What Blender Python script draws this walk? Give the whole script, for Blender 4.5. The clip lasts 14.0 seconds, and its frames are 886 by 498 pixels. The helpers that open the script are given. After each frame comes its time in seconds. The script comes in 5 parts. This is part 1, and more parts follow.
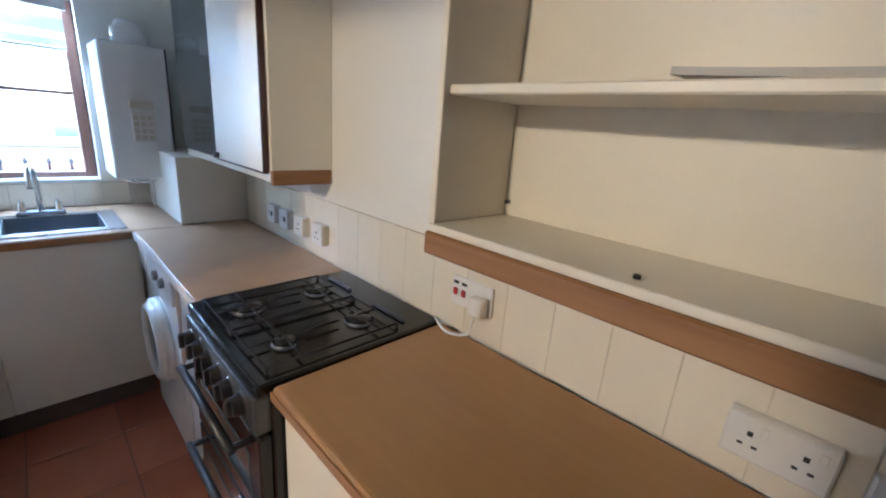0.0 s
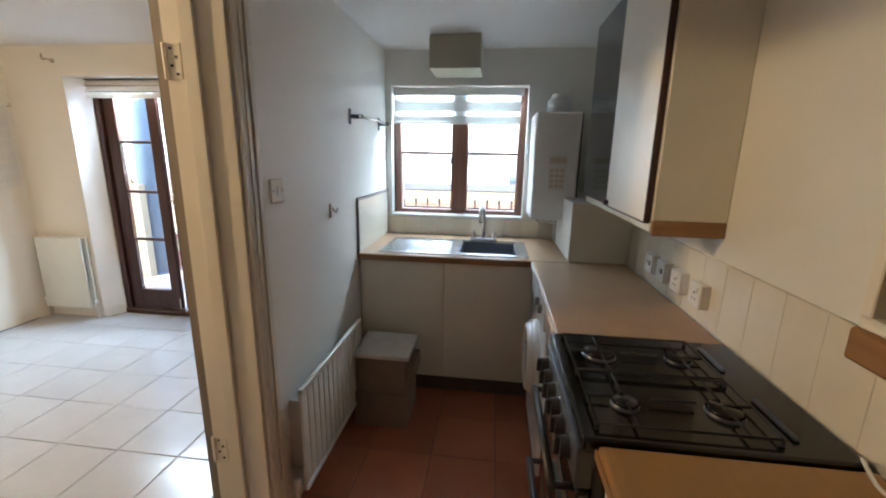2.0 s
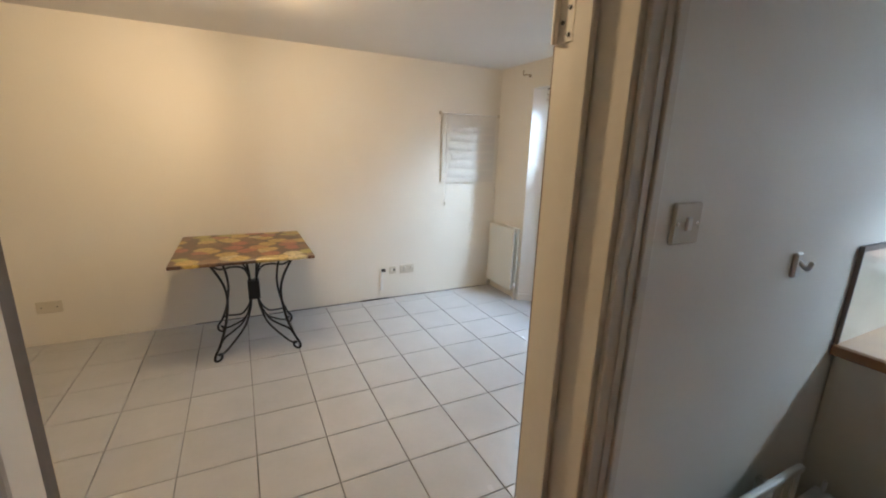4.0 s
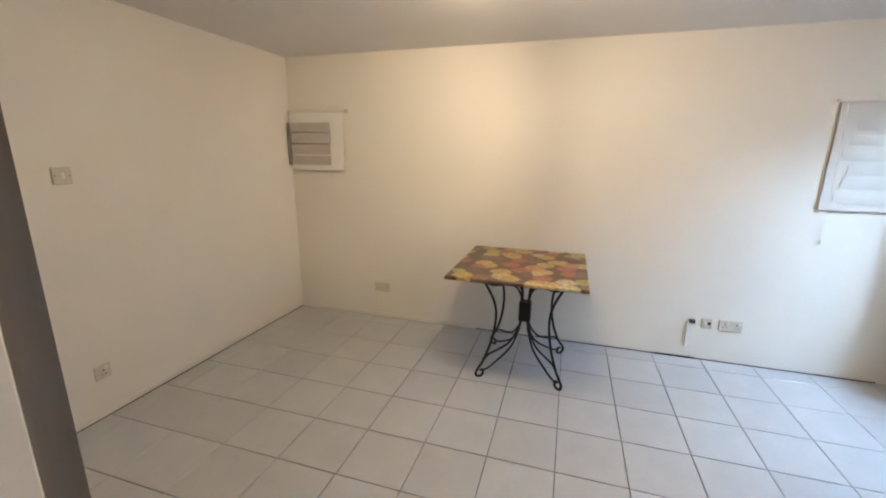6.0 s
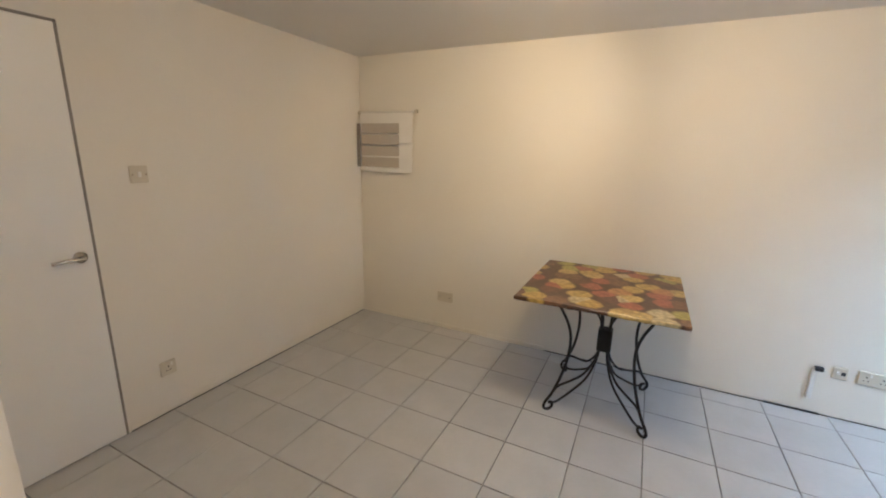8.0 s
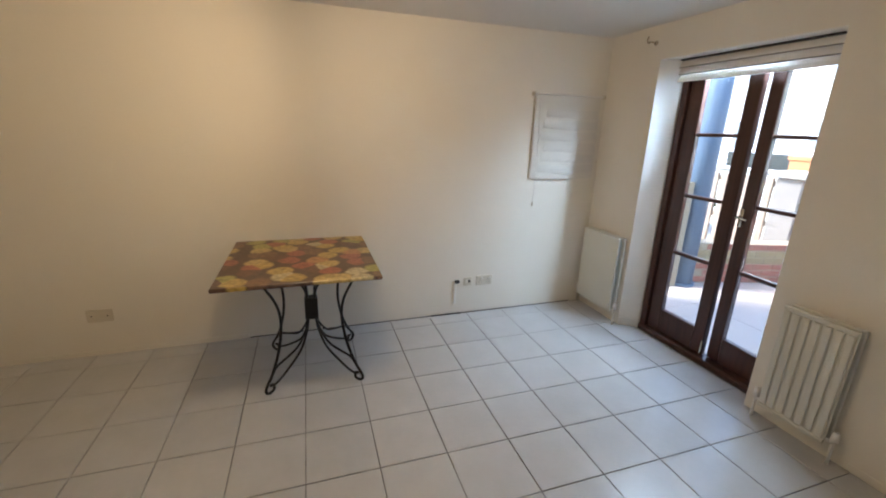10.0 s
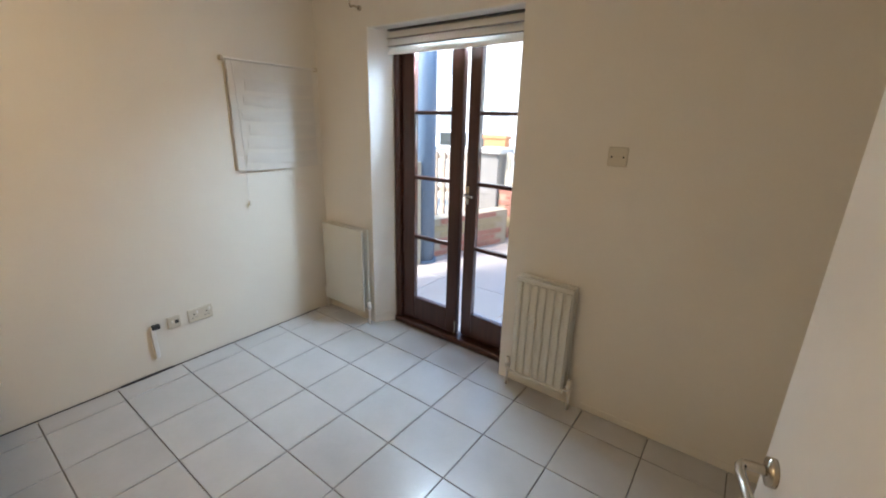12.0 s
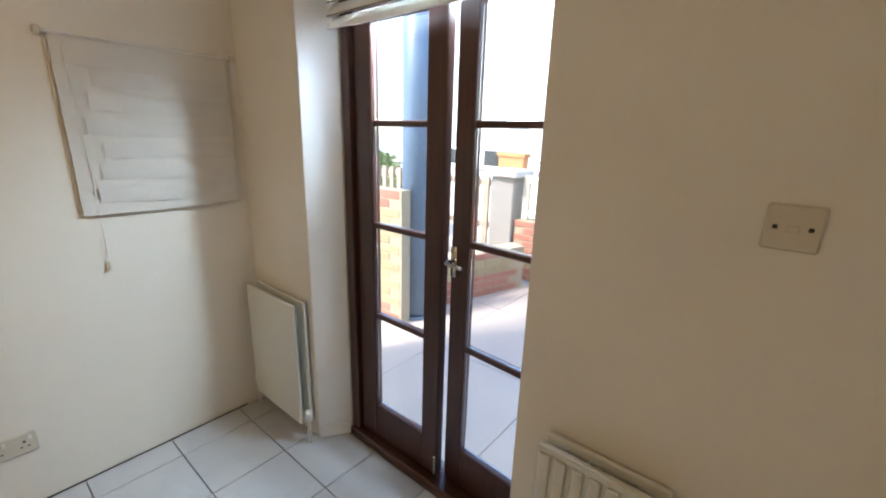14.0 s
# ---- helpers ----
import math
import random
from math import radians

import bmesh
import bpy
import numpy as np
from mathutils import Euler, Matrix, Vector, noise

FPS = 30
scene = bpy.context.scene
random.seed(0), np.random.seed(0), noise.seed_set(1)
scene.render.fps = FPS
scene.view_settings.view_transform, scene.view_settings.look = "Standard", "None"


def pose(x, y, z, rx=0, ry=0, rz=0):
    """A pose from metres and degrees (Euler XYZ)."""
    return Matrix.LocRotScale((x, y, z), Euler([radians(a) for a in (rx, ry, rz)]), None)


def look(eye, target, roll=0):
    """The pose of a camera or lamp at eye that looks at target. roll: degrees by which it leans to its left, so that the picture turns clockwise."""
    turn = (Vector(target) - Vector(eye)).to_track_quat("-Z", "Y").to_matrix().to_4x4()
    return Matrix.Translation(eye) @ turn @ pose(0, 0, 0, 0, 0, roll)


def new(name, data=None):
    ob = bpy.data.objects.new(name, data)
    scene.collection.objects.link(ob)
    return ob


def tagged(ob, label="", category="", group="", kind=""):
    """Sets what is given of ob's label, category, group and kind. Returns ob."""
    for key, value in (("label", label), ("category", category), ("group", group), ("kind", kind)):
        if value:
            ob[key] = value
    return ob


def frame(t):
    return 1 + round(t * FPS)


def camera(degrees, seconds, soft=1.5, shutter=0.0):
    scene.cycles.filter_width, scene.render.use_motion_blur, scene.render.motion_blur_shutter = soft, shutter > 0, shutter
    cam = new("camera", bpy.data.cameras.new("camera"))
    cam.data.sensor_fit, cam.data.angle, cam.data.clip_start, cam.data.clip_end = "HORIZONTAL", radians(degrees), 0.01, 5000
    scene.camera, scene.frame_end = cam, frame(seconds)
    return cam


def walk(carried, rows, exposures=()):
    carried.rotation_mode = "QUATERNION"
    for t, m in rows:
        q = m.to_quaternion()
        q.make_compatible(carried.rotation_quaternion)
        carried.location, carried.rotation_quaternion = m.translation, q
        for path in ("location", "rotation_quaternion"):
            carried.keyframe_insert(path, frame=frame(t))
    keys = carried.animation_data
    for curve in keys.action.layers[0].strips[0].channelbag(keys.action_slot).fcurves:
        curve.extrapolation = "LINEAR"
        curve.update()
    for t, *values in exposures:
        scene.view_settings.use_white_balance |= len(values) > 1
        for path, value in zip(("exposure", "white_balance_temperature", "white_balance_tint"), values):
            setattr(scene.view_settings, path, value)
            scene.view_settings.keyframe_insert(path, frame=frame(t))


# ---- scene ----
cam = camera(94.8, 14.0, soft=2.0)
PATH = [
    (0, (0.207, 0.271, 1.458), (1.586, 1.604, 0.892), 4.6),
    (0.5, (0.264, 0.208, 1.475), (1.091, 1.954, 0.958), 2.8),
    (1, (0.271, 0.188, 1.476), (0.643, 2.098, 1.013), 1.6),
    (1.5, (0.27, 0.192, 1.477), (0.338, 2.141, 1.032), 1.1),
    (2, (0.27, 0.277, 1.474), (0.036, 2.211, 1.023), 1.0),
    (2.5, (0.228, 0.451, 1.471), (-0.381, 2.297, 1.0), 1.1),
    (3, (0.161, 0.606, 1.466), (-0.9, 2.232, 0.984), 1.2),
    (3.5, (0.101, 0.773, 1.466), (-1.369, 2.044, 0.99), 1.6),
    (4, (0.003, 0.868, 1.468), (-1.733, 1.74, 0.992), 1.8),
    (4.2, (-0.067, 0.913, 1.47), (-1.874, 1.622, 0.991), 2.0),
    (6.3, (-0.535, 1.137, 1.498), (-2.339, 0.409, 1.035), 0.7),
    (6.5, (-0.579, 1.11, 1.508), (-2.343, 0.289, 1.046), 0.9),
    (7, (-0.666, 1.067, 1.505), (-2.337, 0.065, 1.053), 1.3),
    (7.2, (-0.698, 1.068, 1.506), (-2.333, 0.01, 1.054), 1.4),
    (9.5, (-0.693, 0.918, 1.48), (-2.615, 1.129, 0.969), 1.6),
    (9.8, (-0.685, 0.937, 1.482), (-2.56, 1.389, 0.952), 1.6),
    (10, (-0.676, 0.935, 1.523), (-2.495, 1.543, 0.957), 1.7),
    (10.5, (-0.663, 0.977, 1.499), (-2.349, 1.887, 0.925), 2.0),
    (11, (-0.726, 1.037, 1.492), (-2.256, 2.183, 0.906), 1.9),
    (11.5, (-0.895, 1.192, 1.479), (-2.242, 2.547, 0.888), 1.8),
    (12, (-1.068, 1.355, 1.48), (-2.205, 2.889, 0.884), 1.4),
    (12.5, (-1.251, 1.554, 1.494), (-2.152, 3.236, 0.895), 0.7),
    (13, (-1.326, 1.812, 1.481), (-2.086, 3.555, 0.861), 0.2),
    (13.5, (-1.402, 2.086, 1.497), (-2.319, 3.762, 0.906), 0.7),
    (14, (-1.592, 2.346, 1.491), (-2.809, 3.841, 0.958), 1.7),
]
walk(cam, [(t, look(eye, target, roll)) for t, eye, target, roll in PATH], exposures=[(0, 4.3, 4700, 10), (0.5, 4.05, 4900, 10), (1, 3.92, 5150, 10), (1.5, 3.8, 5600, 10), (3, 3.2, 6400, 10), (4, 3.22, 5900, 10), (6.3, 3.5, 5250, 10), (7.2, 3.5, 5200, 10), (9.5, 2.88, 5750, 10), (11, 2.84, 5800, 10), (13, 2.72, 6200, 10), (14, 2.7, 6200, 10)])

# ---- world, sun, lamps ----
SUN_EL, SUN_AZ = radians(52), radians(205)
world = bpy.data.worlds.new("sky")
scene.world = world
world.use_nodes = True
wt = world.node_tree
sky = wt.nodes.new("ShaderNodeTexSky")
sky.sky_type, sky.sun_disc = "NISHITA", False
sky.sun_elevation, sky.sun_rotation = SUN_EL, SUN_AZ
wt.links.new(sky.outputs[0], wt.nodes["Background"].inputs[0])
wt.nodes["Background"].inputs[1].default_value = 0.14


def lamp(name, kind, power, colour, place, **more):
    data = bpy.data.lights.new(name, kind)
    data.energy, data.color = power, colour
    for key, value in more.items():
        if key == "soft_size":
            data.shadow_soft_size = value
        if key == "angle":
            data.angle = value
    ob = new(name, data)
    ob.matrix_world = place
    return ob


sun_way = Vector((math.sin(SUN_AZ) * math.cos(SUN_EL), math.cos(SUN_AZ) * math.cos(SUN_EL), math.sin(SUN_EL)))
lamp("sun", "SUN", 1.5, (1.0, 0.95, 0.88), look(sun_way * 60, (0, 0, 0)), angle=radians(11))
WARM = (1.0, 0.69, 0.37)
LAMP = (-2.22, 0.97)                                     # ceiling fitting with three bulbs
HEADS = [((-3.68, -0.15, 1.60), 5.0), ((-3.68, 1.95, 1.65), 2.4), ((1.03, 1.00, 1.15), 6.8)]
lamp("ceiling_fitting_glow", "POINT", 3.4, WARM, pose(LAMP[0], LAMP[1], 2.15), soft_size=0.11)
for aim, power in HEADS:
    way = Vector((aim[0] - LAMP[0], aim[1] - LAMP[1], 0)).normalized()
    at = Vector((*LAMP, 2.165)) + way * 0.10
    sp = lamp("bulb_glow", "SPOT", power, WARM, look(at, aim), soft_size=0.05)
    sp.data.spot_size, sp.data.spot_blend = radians(85), 1.0


def skylight(name, power, place, wide, high):
    """Skylight coming in at the head of an opening, behind the blind."""
    ob = lamp(name, "AREA", power, (0.70, 0.86, 1.0), place)
    ob.data.shape, ob.data.size, ob.data.size_y = "RECTANGLE", wide, high
    return ob


skylight("door_skylight", 10.0, look((-2.70, 3.60, 1.985), (-2.42, 2.30, 1.35)), 0.56, 0.10)
skylight("window_skylight", 2.35, look((-0.02, 3.45, 1.825), (-0.02, 2.6, 0.75)), 0.8, 0.17)

# ---- materials ----


def mat(name, base, rough=0.6, metal=0.0, var=0.06, scale=3.0, fine=60.0, bump=0.05, coat=0.0, second=None, mix=0.5, rand=0.0):
    """A surface with variation at a coarse and a fine scale, and fine relief."""
    m = bpy.data.materials.new(name)
    m.use_nodes = True
    t = m.node_tree
    n, l = t.nodes, t.links
    b = n["Principled BSDF"]
    b.inputs["Metallic"].default_value = metal
    b.inputs["Coat Weight"].default_value = coat
    co = n.new("ShaderNodeTexCoord")
    big, small = n.new("ShaderNodeTexNoise"), n.new("ShaderNodeTexNoise")
    big.inputs["Scale"].default_value, small.inputs["Scale"].default_value = scale, fine
    big.inputs["Detail"].default_value, small.inputs["Detail"].default_value = 5, 3
    where = co.outputs["Object"]
    if rand:
        # each piece takes its own stretch of the pattern
        info, far, move = n.new("ShaderNodeObjectInfo"), n.new("ShaderNodeMath"), n.new("ShaderNodeVectorMath")
        far.operation, move.operation = "MULTIPLY", "ADD"
        far.inputs[1].default_value = 40.0
        l.new(info.outputs["Random"], far.inputs[0])
        l.new(where, move.inputs[0])
        l.new(far.outputs[0], move.inputs[1])
        where = move.outputs[0]
    l.new(where, big.inputs["Vector"])
    l.new(where, small.inputs["Vector"])
    ramp = n.new("ShaderNodeMix")
    ramp.data_type = "RGBA"
    dark = tuple(c * (1 - var) for c in (second or base))
    light = tuple(min(1, c * (1 + var)) for c in base)
    ramp.inputs["A"].default_value, ramp.inputs["B"].default_value = (*dark, 1), (*light, 1)
    add = n.new("ShaderNodeMath")
    add.operation = "MULTIPLY_ADD"
    add.inputs[1].default_value = 0.35
    l.new(small.outputs["Fac"], add.inputs[0])
    l.new(big.outputs["Fac"], add.inputs[2])
    rng = n.new("ShaderNodeMapRange")
    rng.inputs["From Min"].default_value, rng.inputs["From Max"].default_value = 0.35 + 0.3 * (mix - 0.5), 0.95 + 0.3 * (mix - 0.5)
    l.new(add.outputs[0], rng.inputs["Value"])
    l.new(rng.outputs[0], ramp.inputs["Factor"])
    out = ramp.outputs["Result"]
    if rand:
        hsv = n.new("ShaderNodeHueSaturation")
        r2 = n.new("ShaderNodeMapRange")
        r2.inputs["To Min"].default_value, r2.inputs["To Max"].default_value = 1 - rand, 1 + rand
        l.new(info.outputs["Random"], r2.inputs["Value"])
        l.new(r2.outputs[0], hsv.inputs["Value"])
        l.new(out, hsv.inputs["Color"])
        out = hsv.outputs["Color"]
    l.new(out, b.inputs["Base Color"])
    rr = n.new("ShaderNodeMapRange")
    rr.inputs["To Min"].default_value, rr.inputs["To Max"].default_value = max(0.02, rough * 0.8), min(1, rough * 1.2)
    l.new(big.outputs["Fac"], rr.inputs["Value"])
    l.new(rr.outputs[0], b.inputs["Roughness"])
    bp = n.new("ShaderNodeBump")
    bp.inputs["Strength"].default_value, bp.inputs["Distance"].default_value = bump, 0.01
    l.new(add.outputs[0], bp.inputs["Height"])
    l.new(bp.outputs[0], b.inputs["Normal"])
    return m


def glass_mat():
    m = bpy.data.materials.new("window_glass")
    m.use_nodes = True
    b = m.node_tree.nodes["Principled BSDF"]
    b.inputs["Base Color"].default_value = (0.96, 0.98, 0.97, 1)
    b.inputs["Roughness"].default_value = 0.0
    b.inputs["IOR"].default_value = 1.45
    b.inputs["Transmission Weight"].default_value = 1.0
    return m


def sheer_mat(name, base, weight, clear=0.0):
    """Thin cloth that lets part of the light through; clear: the share of open weave."""
    m = bpy.data.materials.new(name)
    m.use_nodes = True
    t = m.node_tree
    n, l = t.nodes, t.links
    d, tr, mx = n.new("ShaderNodeBsdfDiffuse"), n.new("ShaderNodeBsdfTranslucent"), n.new("ShaderNodeMixShader")
    ns = n.new("ShaderNodeTexNoise")
    ns.inputs["Scale"].default_value, ns.inputs["Detail"].default_value = 14, 6
    co = n.new("ShaderNodeTexCoord")
    l.new(co.outputs["Object"], ns.inputs["Vector"])
    cm = n.new("ShaderNodeMix")
    cm.data_type = "RGBA"
    cm.inputs["A"].default_value, cm.inputs["B"].default_value = (*[c * 0.94 for c in base], 1), (*base, 1)
    l.new(ns.outputs["Fac"], cm.inputs["Factor"])
    l.new(cm.outputs["Result"], d.inputs["Color"])
    l.new(cm.outputs["Result"], tr.inputs["Color"])
    mx.inputs[0].default_value = weight
    l.new(d.outputs[0], mx.inputs[1])
    l.new(tr.outputs[0], mx.inputs[2])
    out = mx.outputs[0]
    if clear:
        tp, m2 = n.new("ShaderNodeBsdfTransparent"), n.new("ShaderNodeMixShader")
        m2.inputs[0].default_value = clear
        l.new(out, m2.inputs[1])
        l.new(tp.outputs[0], m2.inputs[2])
        out = m2.outputs[0]
    l.new(out, n["Material Output"].inputs[0])
    return m


def print_mat():
    """The printed cloth of the table: overlapping round fruit shapes in yellow, orange, red and brown."""
    m = bpy.data.materials.new("fruit_print")
    m.use_nodes = True
    t = m.node_tree
    n, l = t.nodes, t.links
    b = n["Principled BSDF"]
    b.inputs["Roughness"].default_value = 0.32
    co = n.new("ShaderNodeTexCoord")
    warp = n.new("ShaderNodeTexNoise")
    warp.inputs["Scale"].default_value = 9
    mixv = n.new("ShaderNodeMix")
    mixv.data_type = "VECTOR"
    mixv.inputs["Factor"].default_value = 0.045
    l.new(co.outputs["Object"], warp.inputs["Vector"])
    l.new(co.outputs["Object"], mixv.inputs["A"])
    l.new(warp.outputs["Color"], mixv.inputs["B"])
    v = n.new("ShaderNodeTexVoronoi")
    v.voronoi_dimensions = "2D"
    v.inputs["Scale"].default_value = 8.8
    v.inputs["Randomness"].default_value = 1.0
    l.new(mixv.outputs["Result"], v.inputs["Vector"])
    sep = n.new("ShaderNodeSeparateColor")
    l.new(v.outputs["Color"], sep.inputs[0])
    pal = n.new("ShaderNodeValToRGB")
    pal.color_ramp.interpolation = "CONSTANT"
    cols = [(0.0, (0.16, 0.06, 0.03)), (0.14, (0.60, 0.40, 0.05)), (0.36, (0.22, 0.10, 0.04)), (0.48, (0.42, 0.09, 0.03)),
            (0.60, (0.62, 0.44, 0.10)), (0.72, (0.46, 0.42, 0.06)), (0.84, (0.55, 0.24, 0.04)), (0.93, (0.66, 0.55, 0.28))]
    pal.color_ramp.elements[0].position, pal.color_ramp.elements[0].color = 0, (*cols[0][1], 1)
    pal.color_ramp.elements[1].position, pal.color_ramp.elements[1].color = cols[1][0], (*cols[1][1], 1)
    for p, c in cols[2:]:
        e = pal.color_ramp.elements.new(p)
        e.color = (*c, 1)
    l.new(sep.outputs[0], pal.inputs[0])
    edge = n.new("ShaderNodeMapRange")
    edge.inputs["From Min"].default_value, edge.inputs["From Max"].default_value = 0.47, 0.60
    l.new(v.outputs["Distance"], edge.inputs["Value"])
    mx = n.new("ShaderNodeMix")
    mx.data_type = "RGBA"
    mx.inputs["B"].default_value = (0.105, 0.045, 0.024, 1)
    l.new(edge.outputs[0], mx.inputs["Factor"])
    l.new(pal.outputs[0], mx.inputs["A"])
    seeds = n.new("ShaderNodeTexVoronoi")
    seeds.inputs["Scale"].default_value = 42
    l.new(mixv.outputs["Result"], seeds.inputs["Vector"])
    mr = n.new("ShaderNodeMapRange")
    mr.inputs["To Min"].default_value, mr.inputs["To Max"].default_value = 1.05, 0.45
    l.new(seeds.outputs["Distance"], mr.inputs["Value"])
    hs = n.new("ShaderNodeHueSaturation")
    hs.inputs["Saturation"].default_value = 0.88
    l.new(mr.outputs[0], hs.inputs["Value"])
    l.new(mx.outputs["Result"], hs.inputs["Color"])
    l.new(hs.outputs[0], b.inputs["Base Color"])
    return m


def grain_mat(name, base, dark, rough=0.45, along="Y"):
    """Wood with fibres along one axis."""
    m = bpy.data.materials.new(name)
    m.use_nodes = True
    t = m.node_tree
    n, l = t.nodes, t.links
    b = n["Principled BSDF"]
    b.inputs["Roughness"].default_value = rough
    co, mp, ns = n.new("ShaderNodeTexCoord"), n.new("ShaderNodeMapping"), n.new("ShaderNodeTexNoise")
    mp.inputs["Scale"].default_value = {"X": (2, 34, 34), "Y": (34, 2, 34), "Z": (34, 34, 2)}[along]
    ns.inputs["Detail"].default_value, ns.inputs["Scale"].default_value = 6, 1.5
    l.new(co.outputs["Object"], mp.inputs["Vector"])
    l.new(mp.outputs[0], ns.inputs["Vector"])
    mx = n.new("ShaderNodeMix")
    mx.data_type = "RGBA"
    mx.inputs["A"].default_value, mx.inputs["B"].default_value = (*dark, 1), (*base, 1)
    mr = n.new("ShaderNodeMapRange")
    mr.inputs["From Min"].default_value, mr.inputs["From Max"].default_value = 0.3, 0.7
    l.new(ns.outputs["Fac"], mr.inputs["Value"])
    l.new(mr.outputs[0], mx.inputs["Factor"])
    l.new(mx.outputs["Result"], b.inputs["Base Color"])
    bp = n.new("ShaderNodeBump")
    bp.inputs["Strength"].default_value, bp.inputs["Distance"].default_value = 0.08, 0.005
    l.new(ns.outputs["Fac"], bp.inputs["Height"])
    l.new(bp.outputs[0], b.inputs["Normal"])
    return m


WALL = mat("cream_wall_paint", (0.74, 0.70, 0.62), 0.75, var=0.03, scale=1.2, fine=90, bump=0.06)
KWALL = mat("kitchen_wall_paint", (0.79, 0.765, 0.70), 0.6, var=0.03, scale=1.2, fine=90, bump=0.06)
CEIL = mat("ceiling_paint", (0.72, 0.70, 0.66), 0.85, var=0.03, scale=1.5, fine=120, bump=0.05)
TRIM = mat("gloss_trim_paint", (0.70, 0.66, 0.58), 0.32, var=0.05, scale=4, fine=50, bump=0.05)
DOORP = mat("white_door_paint", (0.78, 0.76, 0.72), 0.42, var=0.02, scale=2, fine=70, bump=0.04)
REVEAL = mat("white_reveal_paint", (0.78, 0.78, 0.76), 0.6, var=0.03, scale=2, fine=80, bump=0.06)
TILE = mat("white_floor_tile", (0.49, 0.495, 0.50), 0.25, var=0.05, scale=6, fine=40, bump=0.015, rand=0.035)
GROUT = mat("grey_grout", (0.30, 0.29, 0.28), 0.9, var=0.25, scale=2.2, fine=60, second=(0.07, 0.065, 0.06), mix=0.62)
RTILE = mat("terracotta_tile", (0.46, 0.165, 0.095), 0.2, var=0.08, scale=5, fine=45, bump=0.01, rand=0.10, coat=0.6)
RTILE.node_tree.nodes["Principled BSDF"].inputs["Coat Roughness"].default_value = 0.18
RGROUT = mat("dark_grout", (0.20, 0.085, 0.055), 0.9, var=0.2, scale=8, fine=120)
WTILE = mat("cream_wall_tile", (0.74, 0.68, 0.55), 0.16, var=0.03, scale=5, fine=30, bump=0.02, rand=0.03)
WGROUT = mat("pale_grout", (0.70, 0.64, 0.51), 0.9, var=0.1, scale=5, fine=70, second=(0.30, 0.26, 0.21), mix=0.42)
CAB = mat("cream_laminate", (0.76, 0.72, 0.61), 0.35, var=0.03, scale=3, fine=60, bump=0.02)
SHELFW = mat("shelf_laminate", (0.77, 0.72, 0.60), 0.4, var=0.03, scale=3, fine=60, bump=0.02)
OAK = grain_mat("oak_trim", (0.32, 0.165, 0.06), (0.24, 0.115, 0.04), 0.42, "Y")
OAKX = grain_mat("oak_trim_across", (0.32, 0.165, 0.06), (0.24, 0.115, 0.04), 0.42, "X")
TOP = grain_mat("tan_worktop_laminate", (0.37, 0.205, 0.068), (0.34, 0.185, 0.060), 0.36, "Y")
TOP2 = mat("speckled_worktop_laminate", (0.39, 0.255, 0.150), 0.36, var=0.14, scale=9, fine=220, bump=0.03)
WOODD = grain_mat("dark_stained_door", (0.068, 0.025, 0.016), (0.040, 0.014, 0.010), 0.3, "Z")
WOODK = grain_mat("red_brown_window", (0.26, 0.135, 0.095), (0.18, 0.085, 0.06), 0.4, "Z")
BLACK = mat("black_enamel", (0.012, 0.012, 0.013), 0.16, var=0.15, scale=10, fine=80, bump=0.02)
IRON = mat("black_wrought_iron", (0.014, 0.013, 0.013), 0.42, metal=0.4, var=0.2, scale=20, fine=150, bump=0.2)
SUPPORT = mat("matt_black_iron", (0.008, 0.008, 0.009), 0.75, var=0.2, scale=20, fine=150, bump=0.1)
STEEL = mat("brushed_steel", (0.60, 0.60, 0.60), 0.26, metal=1.0, var=0.06, scale=12, fine=200, bump=0.03)
CHROME = mat("chrome", (0.72, 0.72, 0.72), 0.1, metal=1.0, var=0.03, scale=10, fine=100, bump=0.01)
BRASSY = mat("aged_chrome", (0.55, 0.50, 0.42), 0.25, metal=1.0, var=0.1, scale=20, fine=120, bump=0.03)
PLAST = mat("white_plastic", (0.74, 0.72, 0.68), 0.35, var=0.02, scale=6, fine=60, bump=0.01)
BEIGEP = mat("aged_cream_plastic", (0.58, 0.53, 0.43), 0.4, var=0.03, scale=6, fine=60, bump=0.01)
RADP = mat("radiator_enamel", (0.64, 0.63, 0.56), 0.35, var=0.03, scale=4, fine=60, bump=0.03)
DARKP = mat("dark_plastic", (0.02, 0.02, 0.022), 0.4, var=0.1, scale=10, fine=80)
REDP = mat("red_neon_plastic", (0.35, 0.03, 0.03), 0.35, var=0.05, scale=10, fine=80)
PANEL = mat("dark_steel_panel", (0.09, 0.092, 0.10), 0.32, metal=0.7, var=0.1, scale=12, fine=200, bump=0.03)
PLINTH = mat("brown_plinth_board", (0.10, 0.065, 0.05), 0.5, var=0.12, scale=8, fine=90)
CARD = mat("worn_board", (0.27, 0.20, 0.145), 0.75, var=0.15, scale=8, fine=90, bump=0.12)
CARDTOP = mat("pale_board", (0.68, 0.65, 0.60), 0.55, var=0.14, scale=10, fine=90, bump=0.1)
SHEETM = mat("pale_grey_sheet", (0.44, 0.42, 0.38), 0.5, var=0.1, scale=6, fine=80)
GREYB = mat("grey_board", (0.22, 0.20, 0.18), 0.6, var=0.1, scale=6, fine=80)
FABRIC = sheer_mat("white_blind_cloth", (0.86, 0.84, 0.80), 0.05)
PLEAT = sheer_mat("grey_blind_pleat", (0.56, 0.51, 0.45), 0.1)
